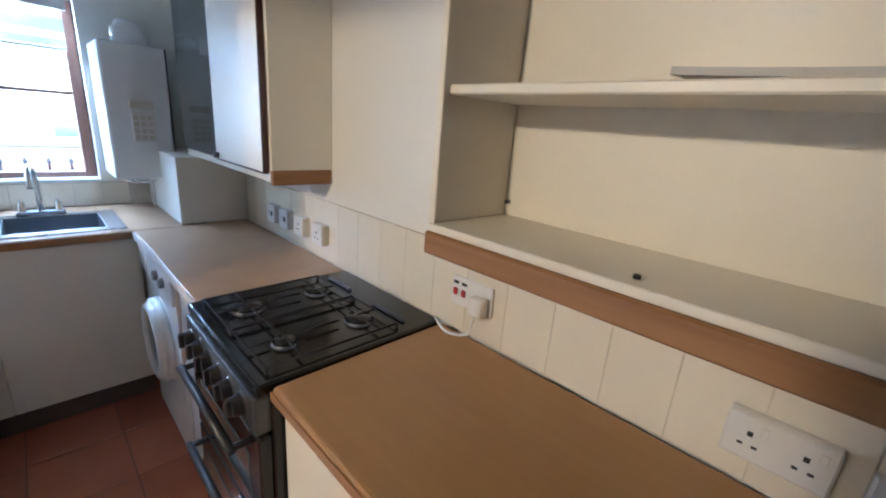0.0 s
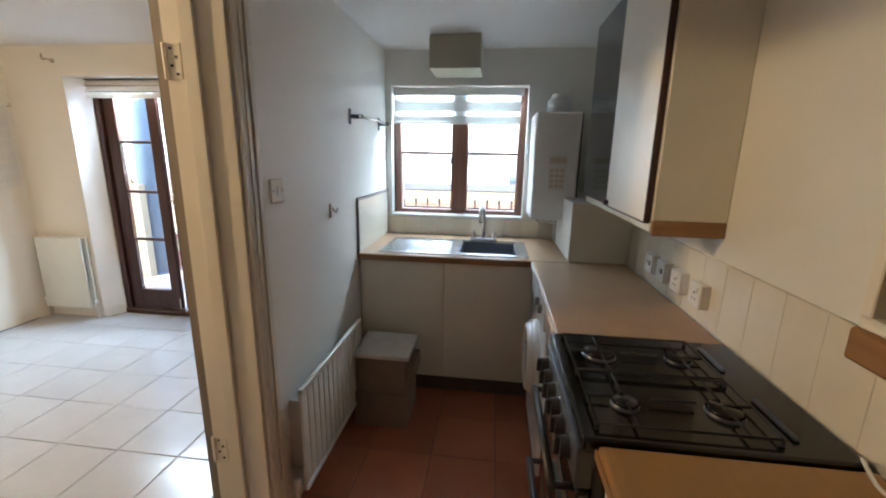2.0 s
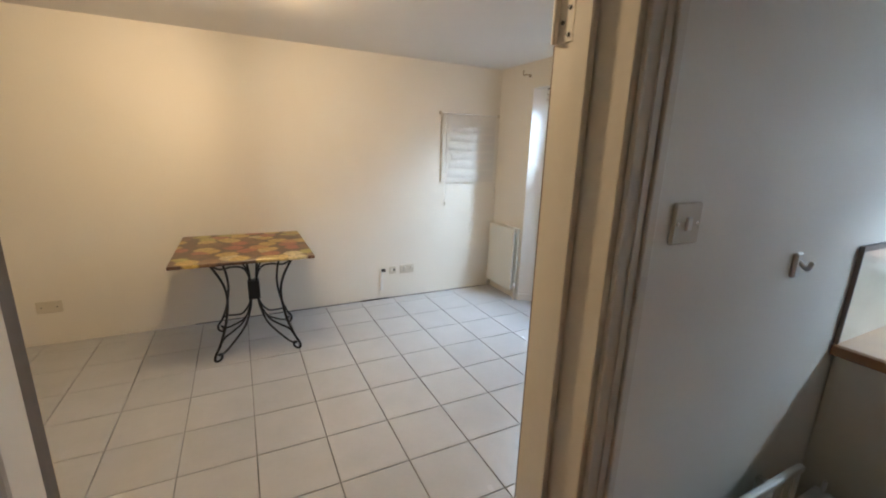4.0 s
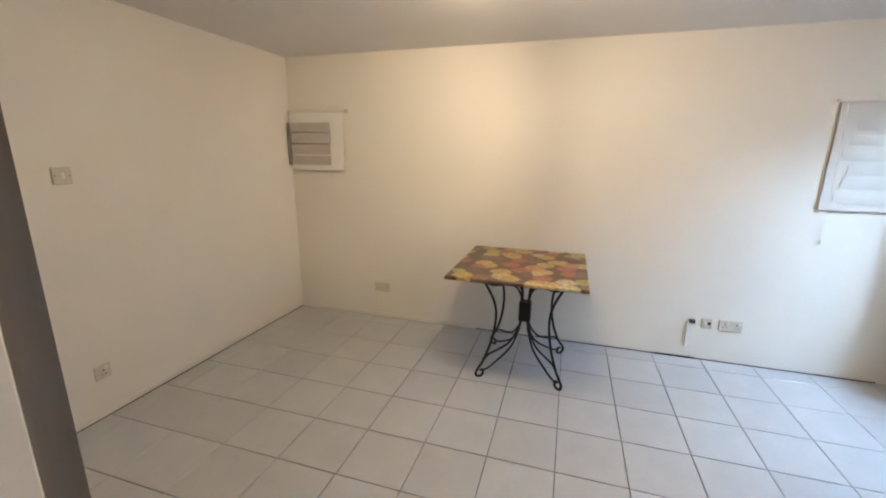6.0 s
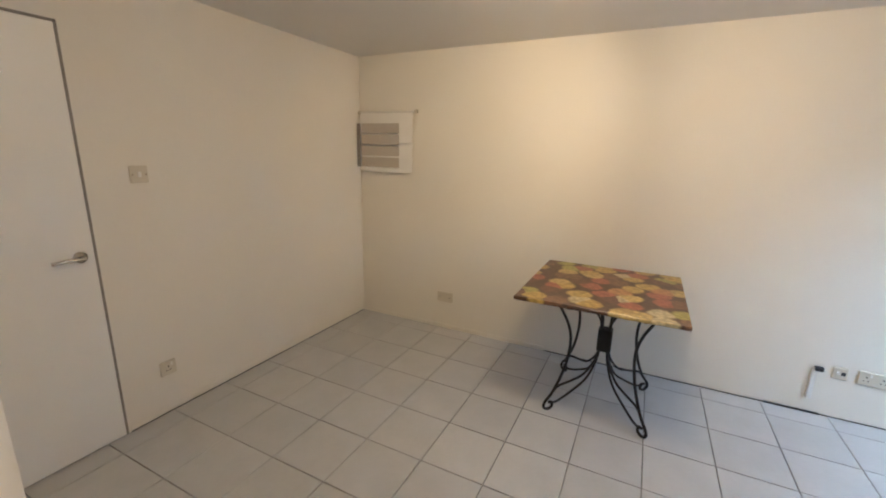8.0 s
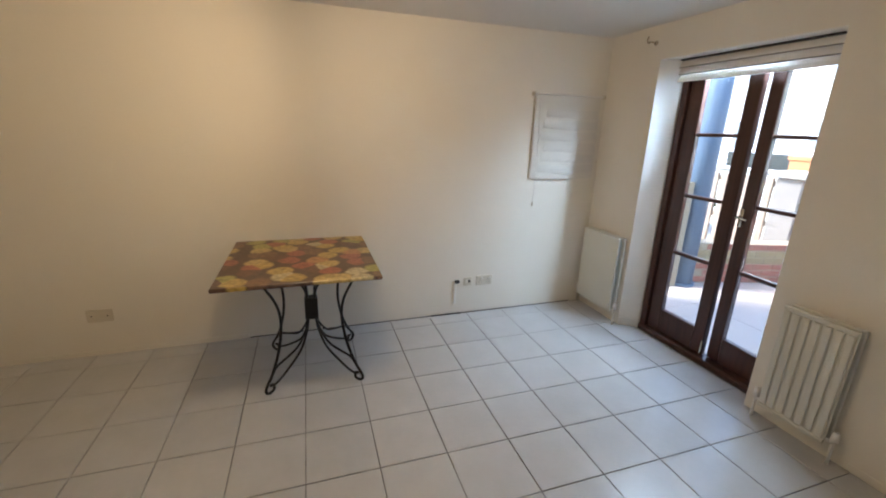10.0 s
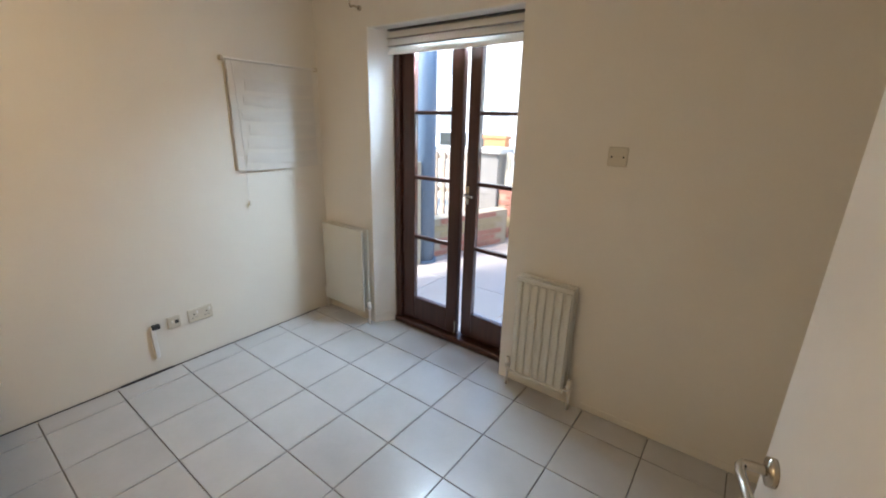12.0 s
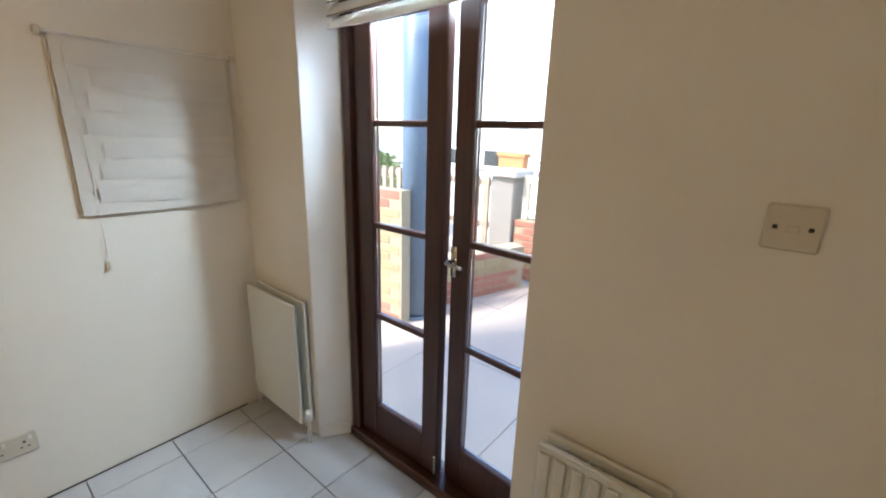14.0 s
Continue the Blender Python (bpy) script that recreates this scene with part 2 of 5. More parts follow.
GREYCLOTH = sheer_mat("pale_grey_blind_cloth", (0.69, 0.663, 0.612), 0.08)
PALECLOTH = sheer_mat("off_white_blind_cloth", (0.72, 0.69, 0.63), 0.06)
BAND = sheer_mat("blind_band_cloth", (0.80, 0.80, 0.78), 0.30, 0.06)
SHEER = sheer_mat("sheer_blind_cloth", (0.80, 0.80, 0.78), 0.4, 0.24)
SHADE = sheer_mat("cream_shade", (0.66, 0.63, 0.50), 0.35)
PRINT = print_mat()
GLASS = glass_mat()
# darker sink steel: the shade down in the bowl is in its colour
BOWLM = mat("shaded_bowl_steel", (0.24, 0.25, 0.27), 0.42, metal=0.9, var=0.08, scale=12, fine=160, bump=0.03)
ALU = mat("burner_aluminium", (0.30, 0.315, 0.34), 0.32, metal=1.0, var=0.1, scale=20, fine=120, bump=0.05)
PALEGLASS = mat("pale_far_glass", (0.25, 0.28, 0.30), 0.15, var=0.1, scale=1, fine=10)
DARKGLASS = mat("smoked_glass", (0.045, 0.05, 0.045), 0.08, var=0.1, scale=3, fine=40, bump=0.0, coat=0.3)
WASH = mat("washer_enamel", (0.76, 0.76, 0.74), 0.3, var=0.02, scale=4, fine=60, bump=0.01)
BLUEP = mat("blue_column_paint", (0.10, 0.15, 0.22), 0.45, var=0.08, scale=4, fine=60, bump=0.04)
PAVE = mat("pale_paving", (0.44, 0.36, 0.30), 0.85, var=0.08, scale=3, fine=80, bump=0.2, rand=0.06)
BRICKY = mat("yellow_brick", (0.33, 0.255, 0.13), 0.85, var=0.15, scale=20, fine=160, bump=0.3, rand=0.12)
BRICKR = mat("red_brick", (0.33, 0.135, 0.09), 0.85, var=0.15, scale=20, fine=160, bump=0.3, rand=0.12)
# door edge tone with the shade on that narrow side put into the colour
LIPPING = grain_mat("shaded_door_edge", (0.25, 0.215, 0.18), (0.20, 0.165, 0.135), 0.6, "Z")
MORTAR = mat("mortar", (0.34, 0.28, 0.19), 0.95, var=0.1, scale=20, fine=160)
STONE = mat("cast_stone", (0.50, 0.47, 0.42), 0.85, var=0.1, scale=12, fine=120, bump=0.2)
CREAMT = mat("cream_timber_paint", (0.62, 0.54, 0.40), 0.6, var=0.1, scale=8, fine=90, bump=0.1)
TERRA = mat("terracotta_pot", (0.52, 0.22, 0.09), 0.8, var=0.1, scale=10, fine=100, bump=0.15)
PIERM = mat("grey_brown_pier", (0.26, 0.23, 0.20), 0.9, var=0.15, scale=9, fine=110, bump=0.3)
TIMBER = mat("weathered_timber", (0.34, 0.26, 0.19), 0.8, var=0.2, scale=8, fine=100, bump=0.2)
ROADM = mat("asphalt", (0.11, 0.11, 0.11), 0.9, var=0.15, scale=1.5, fine=60, bump=0.3)
GROUNDM = mat("distant_ground", (0.26, 0.25, 0.22), 0.9, var=0.15, scale=0.2, fine=5, bump=0.3)
RENDERW = mat("pale_render", (0.62, 0.60, 0.55), 0.9, var=0.06, scale=0.6, fine=20, bump=0.1)
ROOFM = mat("slate_roof", (0.12, 0.12, 0.13), 0.8, var=0.15, scale=3, fine=30, bump=0.2)
LEAF = mat("hedge_leaf", (0.11, 0.155, 0.04), 0.6, var=0.35, scale=4, fine=50, bump=0.1)
BARK = mat("bark", (0.12, 0.085, 0.06), 0.9, var=0.25, scale=10, fine=80, bump=0.4)
CARP = mat("white_car_paint", (0.70, 0.70, 0.70), 0.2, var=0.02, scale=2, fine=40, bump=0.0, coat=0.5)
RUBBER = mat("tyre_rubber", (0.02, 0.02, 0.02), 0.8, var=0.1, scale=10, fine=80)

# ---- mesh helpers ----


def B(bm, x0, y0, z0, x1, y1, z1, bevel=0.0, seg=1):
    """A box between two corners, with its edges rounded off."""
    r = bmesh.ops.create_cube(bm, size=1.0)
    vs = r["verts"]
    c, d = Vector(((x0 + x1) / 2, (y0 + y1) / 2, (z0 + z1) / 2)), Vector((abs(x1 - x0), abs(y1 - y0), abs(z1 - z0)))
    for v in vs:
        v.co = Vector((v.co.x * d.x, v.co.y * d.y, v.co.z * d.z)) + c
    if bevel:
        es = list({e for v in vs for e in v.link_edges})
        bmesh.ops.bevel(bm, geom=es, offset=min(bevel, min(d) * 0.45), segments=seg, affect="EDGES", profile=0.5)
    return bm


def box(x0, y0, z0, x1, y1, z1, bevel=0.0, seg=1):
    return B(bmesh.new(), x0, y0, z0, x1, y1, z1, bevel, seg)


def C(bm, centre, radius, depth, axis="Z", seg=24, radius2=None):
    m = {"Z": Matrix(), "X": Matrix.Rotation(radians(90), 4, "Y"), "Y": Matrix.Rotation(radians(-90), 4, "X")}[axis]
    bmesh.ops.create_cone(bm, cap_ends=True, segments=seg, radius1=radius, radius2=radius if radius2 is None else radius2,
                          depth=depth, matrix=Matrix.Translation(centre) @ m)
    return bm


def cyl(centre, radius, depth, axis="Z", seg=24, radius2=None):
    return C(bmesh.new(), centre, radius, depth, axis, seg, radius2)


def glide(points, steps=6):
    """A smooth line through points."""
    p = [Vector(q) for q in points]
    p = [2 * p[0] - p[1]] + p + [2 * p[-1] - p[-2]]
    out = []
    for i in range(1, len(p) - 2):
        for k in range(steps):
            t = k / steps
            a, b, c, d = p[i - 1], p[i], p[i + 1], p[i + 2]
            out.append(0.5 * (2 * b + (c - a) * t + (2 * a - 5 * b + 4 * c - d) * t * t + (3 * b - a - 3 * c + d) * t ** 3))
    return out + [p[-2]]


def tube(bm, points, radius, seg=8, steps=6, flat=1.0):
    """A round bar bent along a smooth line."""
    line = glide(points, steps) if steps else [Vector(q) for q in points]
    rings, side = [], None
    for i, q in enumerate(line):
        way = (line[min(i + 1, len(line) - 1)] - line[max(i - 1, 0)]).normalized()
        if side is None:
            side = way.orthogonal().normalized()
        side = (side - way * side.dot(way)).normalized()
        up = way.cross(side)
        rings.append([bm.verts.new(q + radius * (math.cos(a) * side + flat * math.sin(a) * up)) for a in [2 * math.pi * k / seg for k in range(seg)]])
    for r, s in zip(rings, rings[1:]):
        for k in range(seg):
            bm.faces.new((r[k], r[(k + 1) % seg], s[(k + 1) % seg], s[k]))
    bm.faces.new(rings[0][::-1])
    bm.faces.new(rings[-1])
    return bm


def bar(points, radius, seg=8, steps=6):
    return tube(bmesh.new(), points, radius, seg, steps)


ORIGIN = {}


def mesh_of(name, bm, material, smooth=False):
    bmesh.ops.recalc_face_normals(bm, faces=bm.faces)
    me = bpy.data.meshes.new(name)
    bm.to_mesh(me)
    bm.free()
    me.materials.append(material)
    if smooth:
        me.polygons.foreach_set("use_smooth", [True] * len(me.polygons))
    return me


def thing(name, place, label, category, group="", kind=""):
    ob = new(name)
    ob.empty_display_size = 0.05
    ob.location = place
    ORIGIN[ob.name] = Vector(place)
    return tagged(ob, label, category, group, kind)


def part(name, bm, material, parent, label="", smooth=False):
    """One mesh under a thing or under a part; its coordinates are the world's."""
    o = ORIGIN[parent.name]
    bmesh.ops.translate(bm, verts=bm.verts, vec=-o)
    ob = new(name, mesh_of(name, bm, material, smooth))
    ob.parent = parent
    ORIGIN[ob.name] = o
    if label:
        ob["label"] = label
    return ob


def solid(name, bm, material, label="", category="", group="", kind="", smooth=False):
    """A thing that is one mesh."""
    ob = new(name, mesh_of(name, bm, material, smooth))
    ORIGIN[ob.name] = Vector((0, 0, 0))
    return tagged(ob, label, category, group, kind)


def piece(name, mesh, place, parent, scale=None, turn=0.0):
    """One of many alike pieces on one shared mesh."""
    ob = new(name, mesh)
    ob.parent = parent
    ob.location = Vector(place) - ORIGIN[parent.name]
    if turn:
        ob.rotation_euler = (0, 0, turn)
    if scale:
        ob.scale = scale
    return ob


# ---- setting ----
W, S, N, P, K = -3.68, -1.285, 3.32, -0.72, -0.513      # living room: west, south, north; partition, its kitchen face
R, KN, OUT = 1.03, 3.225, 3.62                            # kitchen: right wall, window wall; outer face
ZC, ZK = 2.255, 2.165                                     # ceilings
JN, JS, HEAD = 1.50, 0.54, 2.02                           # the doorway in the partition
DX0, DX1, DX2, DTOP = -3.068, -2.075, -1.96, 2.03          # french door opening; its hidden right jamb
KX0, KX1, KZ0, KZ1 = -0.47, 0.478, 1.03, 1.935            # kitchen window opening

solid("floor_slab", box(W - 0.3, S - 0.2, -0.25, R + 0.3, OUT, -0.012), GROUT, "grey grouted base of the tiled floors", "floor", kind="structure")
solid("wall_west", box(W - 0.3, S - 0.2, -0.012, W, OUT, 2.9), WALL, "cream painted living room wall with two blinds", "wall", kind="structure")
bm = box(W, S - 0.2, -0.012, R + 0.3, S, 2.9)
solid("wall_south", bm, WALL, "cream painted wall with a flush white door", "wall", kind="structure")
bm = box(W, N, -0.012, DX0 - 0.09, 3.455, 2.9)
B(bm, W, 3.455, -0.012, DX0, OUT, 2.9)
a = [bm.verts.new(q) for z in (-0.012, 2.9) for q in ((DX0 - 0.09, N, z), (DX0, 3.455, z), (DX0 - 0.09, 3.455, z))]
for fc in ((0, 1, 2), (5, 4, 3), (0, 3, 4, 1), (1, 4, 5, 2), (2, 5, 3, 0)):
    bm.faces.new([a[i] for i in fc])
B(bm, DX0 - 0.09, N, DTOP, DX0, 3.455, 2.9)
B(bm, DX0, N, DTOP, DX1, OUT, 2.9)
B(bm, DX1, N, -0.012, DX2, 3.46, 2.9)
B(bm, DX1, 3.46, DTOP, DX2, OUT, 2.9)
B(bm, DX2, N, -0.012, P, OUT, 2.9)
solid("wall_north", bm, WALL, "cream painted outer wall round the french doors", "wall", kind="structure")
bm = box(P, KN, -0.012, KX0, OUT, 2.9)
B(bm, KX0, KN, KZ1, KX1, OUT, 2.9)
B(bm, KX0, KN, -0.012, KX1, OUT, KZ0)
B(bm, KX1, KN, -0.012, R + 0.3, OUT, 2.9)
solid("wall_kitchen_window", bm, KWALL, "pale kitchen wall with a window opening", "wall", kind="structure")
solid("wall_kitchen_east", box(R, S, -0.012, R + 0.3, KN, 2.9), KWALL, "cream kitchen wall behind the worktops", "wall", kind="structure")
bm = box(P, JN, -0.012, K, KN, 2.4)
B(bm, P, JS, HEAD, K, JN, 2.4)
B(bm, P, S, -0.012, K, JS, 2.4)
solid("wall_partition", bm, KWALL, "pale wall between kitchen and living room", "wall", kind="structure")
solid("ceiling_living", box(W, S, ZC, P, N, ZC + 0.12), CEIL, "off-white living room ceiling", "ceiling", kind="structure")
solid("ceiling_kitchen", box(K, S, ZK, R, KN, ZK + 0.2), CEIL, "off-white kitchen ceiling", "ceiling", kind="structure")
solid("roof_slab", box(W - 0.3, S - 0.2, 2.9, R + 0.3, OUT + 0.04, 3.1), STONE, "flat roof slab above the flat", "roof", kind="structure")

# white reveal lining of the french door opening, splayed on the corner side
bm = bmesh.new()
a = [bm.verts.new(q) for z in (0.0, DTOP) for q in ((DX0 - 0.086, N + 0.002, z), (DX0 + 0.002, 3.452, z), (DX0 - 0.004, 3.454, z), (DX0 - 0.089, N + 0.004, z))]
for fc in ((0, 1, 2, 3), (7, 6, 5, 4), (0, 4, 5, 1), (1, 5, 6, 2), (2, 6, 7, 3), (3, 7, 4, 0)):
    bm.faces.new([a[i] for i in fc])
B(bm, DX0 - 0.084, N + 0.004, DTOP - 0.006, DX1, 3.452, DTOP)
solid("door_reveal", bm, REVEAL, "white painted reveal beside the french doors", "reveal", kind="structure")


# ---- doors and windows ----


def lever(parent, x, y, z, side, reach, name="door_handle", material=None, axis="X"):
    """A lever handle with a round rose. side: +1 or -1 along the face normal axis; reach: which way the lever points."""
    m = material or BRASSY
    bm = bmesh.new()
    if axis == "Y":
        C(bm, (x, y + side * 0.006, z), 0.026, 0.012, "Y", 20)
        tube(bm, [(x, y + side * 0.005, z), (x, y + side * 0.045, z), (x + reach * 0.02, y + side * 0.055, z), (x + reach * 0.07, y + side * 0.055, z + 0.004), (x + reach * 0.12, y + side * 0.05, z - 0.002)], 0.009, 8, 4)
    else:
        C(bm, (x + side * 0.006, y, z), 0.026, 0.012, "X", 20)
        tube(bm, [(x + side * 0.005, y, z), (x + side * 0.045, y, z), (x + side * 0.055, y + reach * 0.02, z), (x + side * 0.055, y + reach * 0.07, z + 0.004), (x + side * 0.05, y + reach * 0.12, z - 0.002)], 0.009, 8, 4)
    return part(name, bm, m, parent, "worn chrome lever handle", True)


# flush door in the south wall, closed
d = thing("door_south", (-1.24, S, 0), "closed flush white door with a lever handle", "door", kind="structure")
part("door_leaf", box(-1.632, S + 0.001, 0.006, -0.86, S + 0.014, 1.985, 0.003), DOORP, d)
bm = bmesh.new()
B(bm, -1.646, S + 0.001, 0.0, -1.634, S + 0.006, 1.998)
B(bm, -1.646, S + 0.001, 1.987, -0.85, S + 0.006, 1.998)
part("door_gap", bm, GREYB, d, "dark shadow gap round the leaf")
lever(d, -1.575, S + 0.014, 0.985, 1, 1, axis="Y")

# lining, stops and mouldings of the doorway in the partition
f = thing("door_frame", (-0.61, JN, 0), "cream gloss door frame with mouldings and hinge leaves", "door frame", kind="structure")
bm = box(P + 0.002, JN - 0.028, 0, K - 0.002, JN, HEAD, 0.002)
part("jamb", bm, TRIM, f)
part("jamb", box(P + 0.002, JS, 0, K - 0.002, JS + 0.028, HEAD, 0.002), TRIM, f)
part("head", box(P + 0.002, JS + 0.028, HEAD - 0.028, K - 0.002, JN - 0.028, HEAD, 0.002), TRIM, f)
part("stop", box(-0.650, JN - 0.044, 0, -0.602, JN - 0.028, HEAD - 0.028, 0.003), TRIM, f)
part("stop", box(-0.650, JS + 0.028, 0, -0.602, JS + 0.044, HEAD - 0.028, 0.003), TRIM, f)
for y0, y1 in ((JN - 0.016, JN + 0.062), (JS - 0.062, JS + 0.016)):
    a, b = (y0, y1)
    bm = box(K, a, 0, K + 0.012, b, HEAD + 0.06, 0.002)
    o = y1 if y0 > 1 else y0
    s = -1 if y0 > 1 else 1
    B(bm, K + 0.012, min(o, o + s * 0.026), 0, K + 0.022, max(o, o + s * 0.026), HEAD + 0.06, 0.004, 2)
    B(bm, K + 0.012, min(o + s * 0.032, o + s * 0.050), 0, K + 0.017, max(o + s * 0.032, o + s * 0.050), HEAD + 0.05, 0.003, 2)
    part("architrave", bm, TRIM, f)
part("architrave", box(K, JS - 0.062, HEAD + 0.06, K + 0.018, JN + 0.062, HEAD + 0.12, 0.004), TRIM, f)
for z in (1.73, 0.40):
    bm = box(-0.708, JN - 0.031, z - 0.05, -0.664, JN - 0.0275, z + 0.05, 0.001)
    tube(bm, [(-0.712, JN - 0.034, z - 0.05), (-0.712, JN - 0.034, z + 0.05)], 0.007, 8, 0)
    h = part("hinge", bm, TRIM, f, "paint-covered hinge leaf with screws")
    bm = bmesh.new()
    for k in range(4):
        C(bm, ((-0.694 if k % 2 else -0.678), JN - 0.032, z - 0.036 + 0.024 * k), 0.0045, 0.003, "Y", 8)
    part("screws", bm, DARKP, h)


def leaf_door(name, hinge, angle, width, label):
    """A plain white leaf, standing open; its run from the hinge is turned by angle from +y towards -x."""
    ob = thing(name, (0, 0, 0), label, "door", kind="structure")
    part("door_leaf", box(-0.02, 0.0, 0.008, 0.02, width, 1.985, 0.002), DOORP, ob)
    part("edge_lipping", box(-0.0195, -0.003, 0.008, 0.0195, 0.0, 1.985), LIPPING, ob, "grey-brown hinge edge, darkened for the shade on it")
    if width > 0.6:
        lever(ob, 0.02, width - 0.06, 0.89, 1, -1)
        lever(ob, -0.02, width - 0.06, 0.89, -1, -1)
        part("latch_plate", box(-0.011, width - 0.001, 0.85, 0.011, width + 0.0015, 0.96), BRASSY, ob)
    ob.matrix_basis = pose(hinge[0], hinge[1], 0, 0, 0, angle)
    return ob


leaf_door("door_kitchen", (-0.797, 1.558), 10.0, 0.70, "open flush white door with chrome lever handles")
leaf_door("door_hall", (-0.7445, 0.556), 162.8, 0.54, "narrow white door leaf standing open in the doorway")

# french doors
fy = 3.455
fd = thing("french_doors", (-2.55, fy, 0), "dark-stained glazed french doors, very slightly ajar", "french doors", kind="structure")
bm = box(DX0 + 0.008, fy, 0.0, DX0 + 0.058, fy + 0.09, DTOP - 0.008, 0.004)
B(bm, DX2 - 0.05, fy + 0.006, 0.0, DX2 - 0.002, fy + 0.09, DTOP - 0.008, 0.004)
B(bm, DX0 + 0.058, fy + 0.006, DTOP - 0.065, DX2 - 0.05, fy + 0.09, DTOP - 0.008, 0.004)
part("frame", bm, WOODD, fd)
part("threshold", box(DX0 + 0.008, fy - 0.02, 0.0, DX2 - 0.115, fy + 0.09, 0.045, 0.008), WOODD, fd, "dark worn timber threshold")
LEAF0, LEAFM, LEAF1 = DX0 + 0.062, -2.507, DX2 - 0.054
for x0, x1, gx0, gx1 in ((LEAF0, LEAFM - 0.012, -2.90, -2.607), (LEAFM + 0.012, LEAF1, -2.412, -2.10)):
    leaf_no = 0 if x0 == LEAF0 else 1
    lf = part("door_leaf", box(x0, fy + 0.022, 0.05, gx0, fy + 0.066, 1.955, 0.004), WOODD, fd)
    part("stile", box(gx1, fy + 0.022, 0.05, x1, fy + 0.066, 1.955, 0.004), WOODD, lf)
    part("bottom_rail", box(gx0, fy + 0.024, 0.05, gx1, fy + 0.064, 0.225, 0.004), WOODD, lf)
    part("top_rail", box(gx0, fy + 0.024, 1.905, gx1, fy + 0.064, 1.955, 0.004), WOODD, lf)
    zs = [0.225, 0.694, 1.115, 1.533, 1.905]
    for z in zs[1:-1]:
        part("glazing_bar", box(gx0, fy + 0.026, z - 0.012, gx1, fy + 0.062, z + 0.012, 0.004), WOODD, lf)
    for a, b in zip(zs, zs[1:]):
        g = part("pane", box(gx0 + 0.001, fy + 0.042, a + 0.013, gx1 - 0.001, fy + 0.046, b - 0.013), GLASS, lf)
        g.visible_shadow = False
    if leaf_no:
        hinge = Vector((LEAF1, fy + 0.066, 0)) - ORIGIN[fd.name]
        lf.matrix_basis = Matrix.Translation(hinge) @ Matrix.Rotation(radians(-3.6), 4, "Z") @ Matrix.Translation(-hinge)
bm = box(-2.489, fy + 0.012, 0.98, -2.462, fy + 0.022, 1.10, 0.003)
tube(bm, [(-2.475, fy + 0.02, 1.045), (-2.475, fy - 0.03, 1.045), (-2.45, fy - 0.035, 1.045), (-2.40, fy - 0.032, 1.04)], 0.007, 8, 4)
part("door_handle", bm, BRASSY, lf, "worn metal lever handle on a back plate", True)
part("floor_bolt", box(-2.524, fy + 0.008, 0.05, -2.512, fy + 0.02, 0.16, 0.002), BRASSY, fd)

# kitchen window
wy = 3.30
kw = thing("window_kitchen", (0, wy, KZ0), "red-brown timber casement window above the sink", "window", kind="structure")
bm = box(KX0 + 0.002, wy, KZ0 + 0.004, KX0 + 0.052, wy + 0.07, KZ1 - 0.004, 0.004)
B(bm, KX1 - 0.052, wy, KZ0 + 0.004, KX1 - 0.002, wy + 0.07, KZ1 - 0.004, 0.004)
B(bm, KX0 + 0.052, wy, KZ0 + 0.004, KX1 - 0.052, wy + 0.07, KZ0 + 0.045, 0.004)
B(bm, KX0 + 0.052, wy, KZ1 - 0.045, KX1 - 0.052, wy + 0.07, KZ1 - 0.004, 0.004)
part("window_frame", bm, WOODK, kw)
part("mullion", box(-0.045, wy - 0.006, KZ0 + 0.045, 0.075, wy + 0.064, KZ1 - 0.045, 0.005), WOODK, kw)
for x0, x1 in ((KX0 + 0.052, -0.045), (0.075, KX1 - 0.052)):
    part("glazing_bar", box(x0, wy + 0.015, 1.475, x1, wy + 0.05, 1.494, 0.004), WOODK, kw)
    for a, b in ((KZ0 + 0.045, 1.476), (1.493, KZ1 - 0.045)):
        g = part("pane", box(x0, wy + 0.03, a, x1, wy + 0.034, b), GLASS, kw)
        g.visible_shadow = False
part("window_sill", box(KX0 + 0.002, KN - 0.014, KZ0 + 0.0005, KX1 - 0.002, wy - 0.001, KZ0 + 0.016, 0.004), REVEAL, kw, "white painted sill")
bm = box(-0.05, wy - 0.02, 1.41, -0.035, wy - 0.006, 1.46, 0.003)
part("window_catch", bm, DARKP, kw)


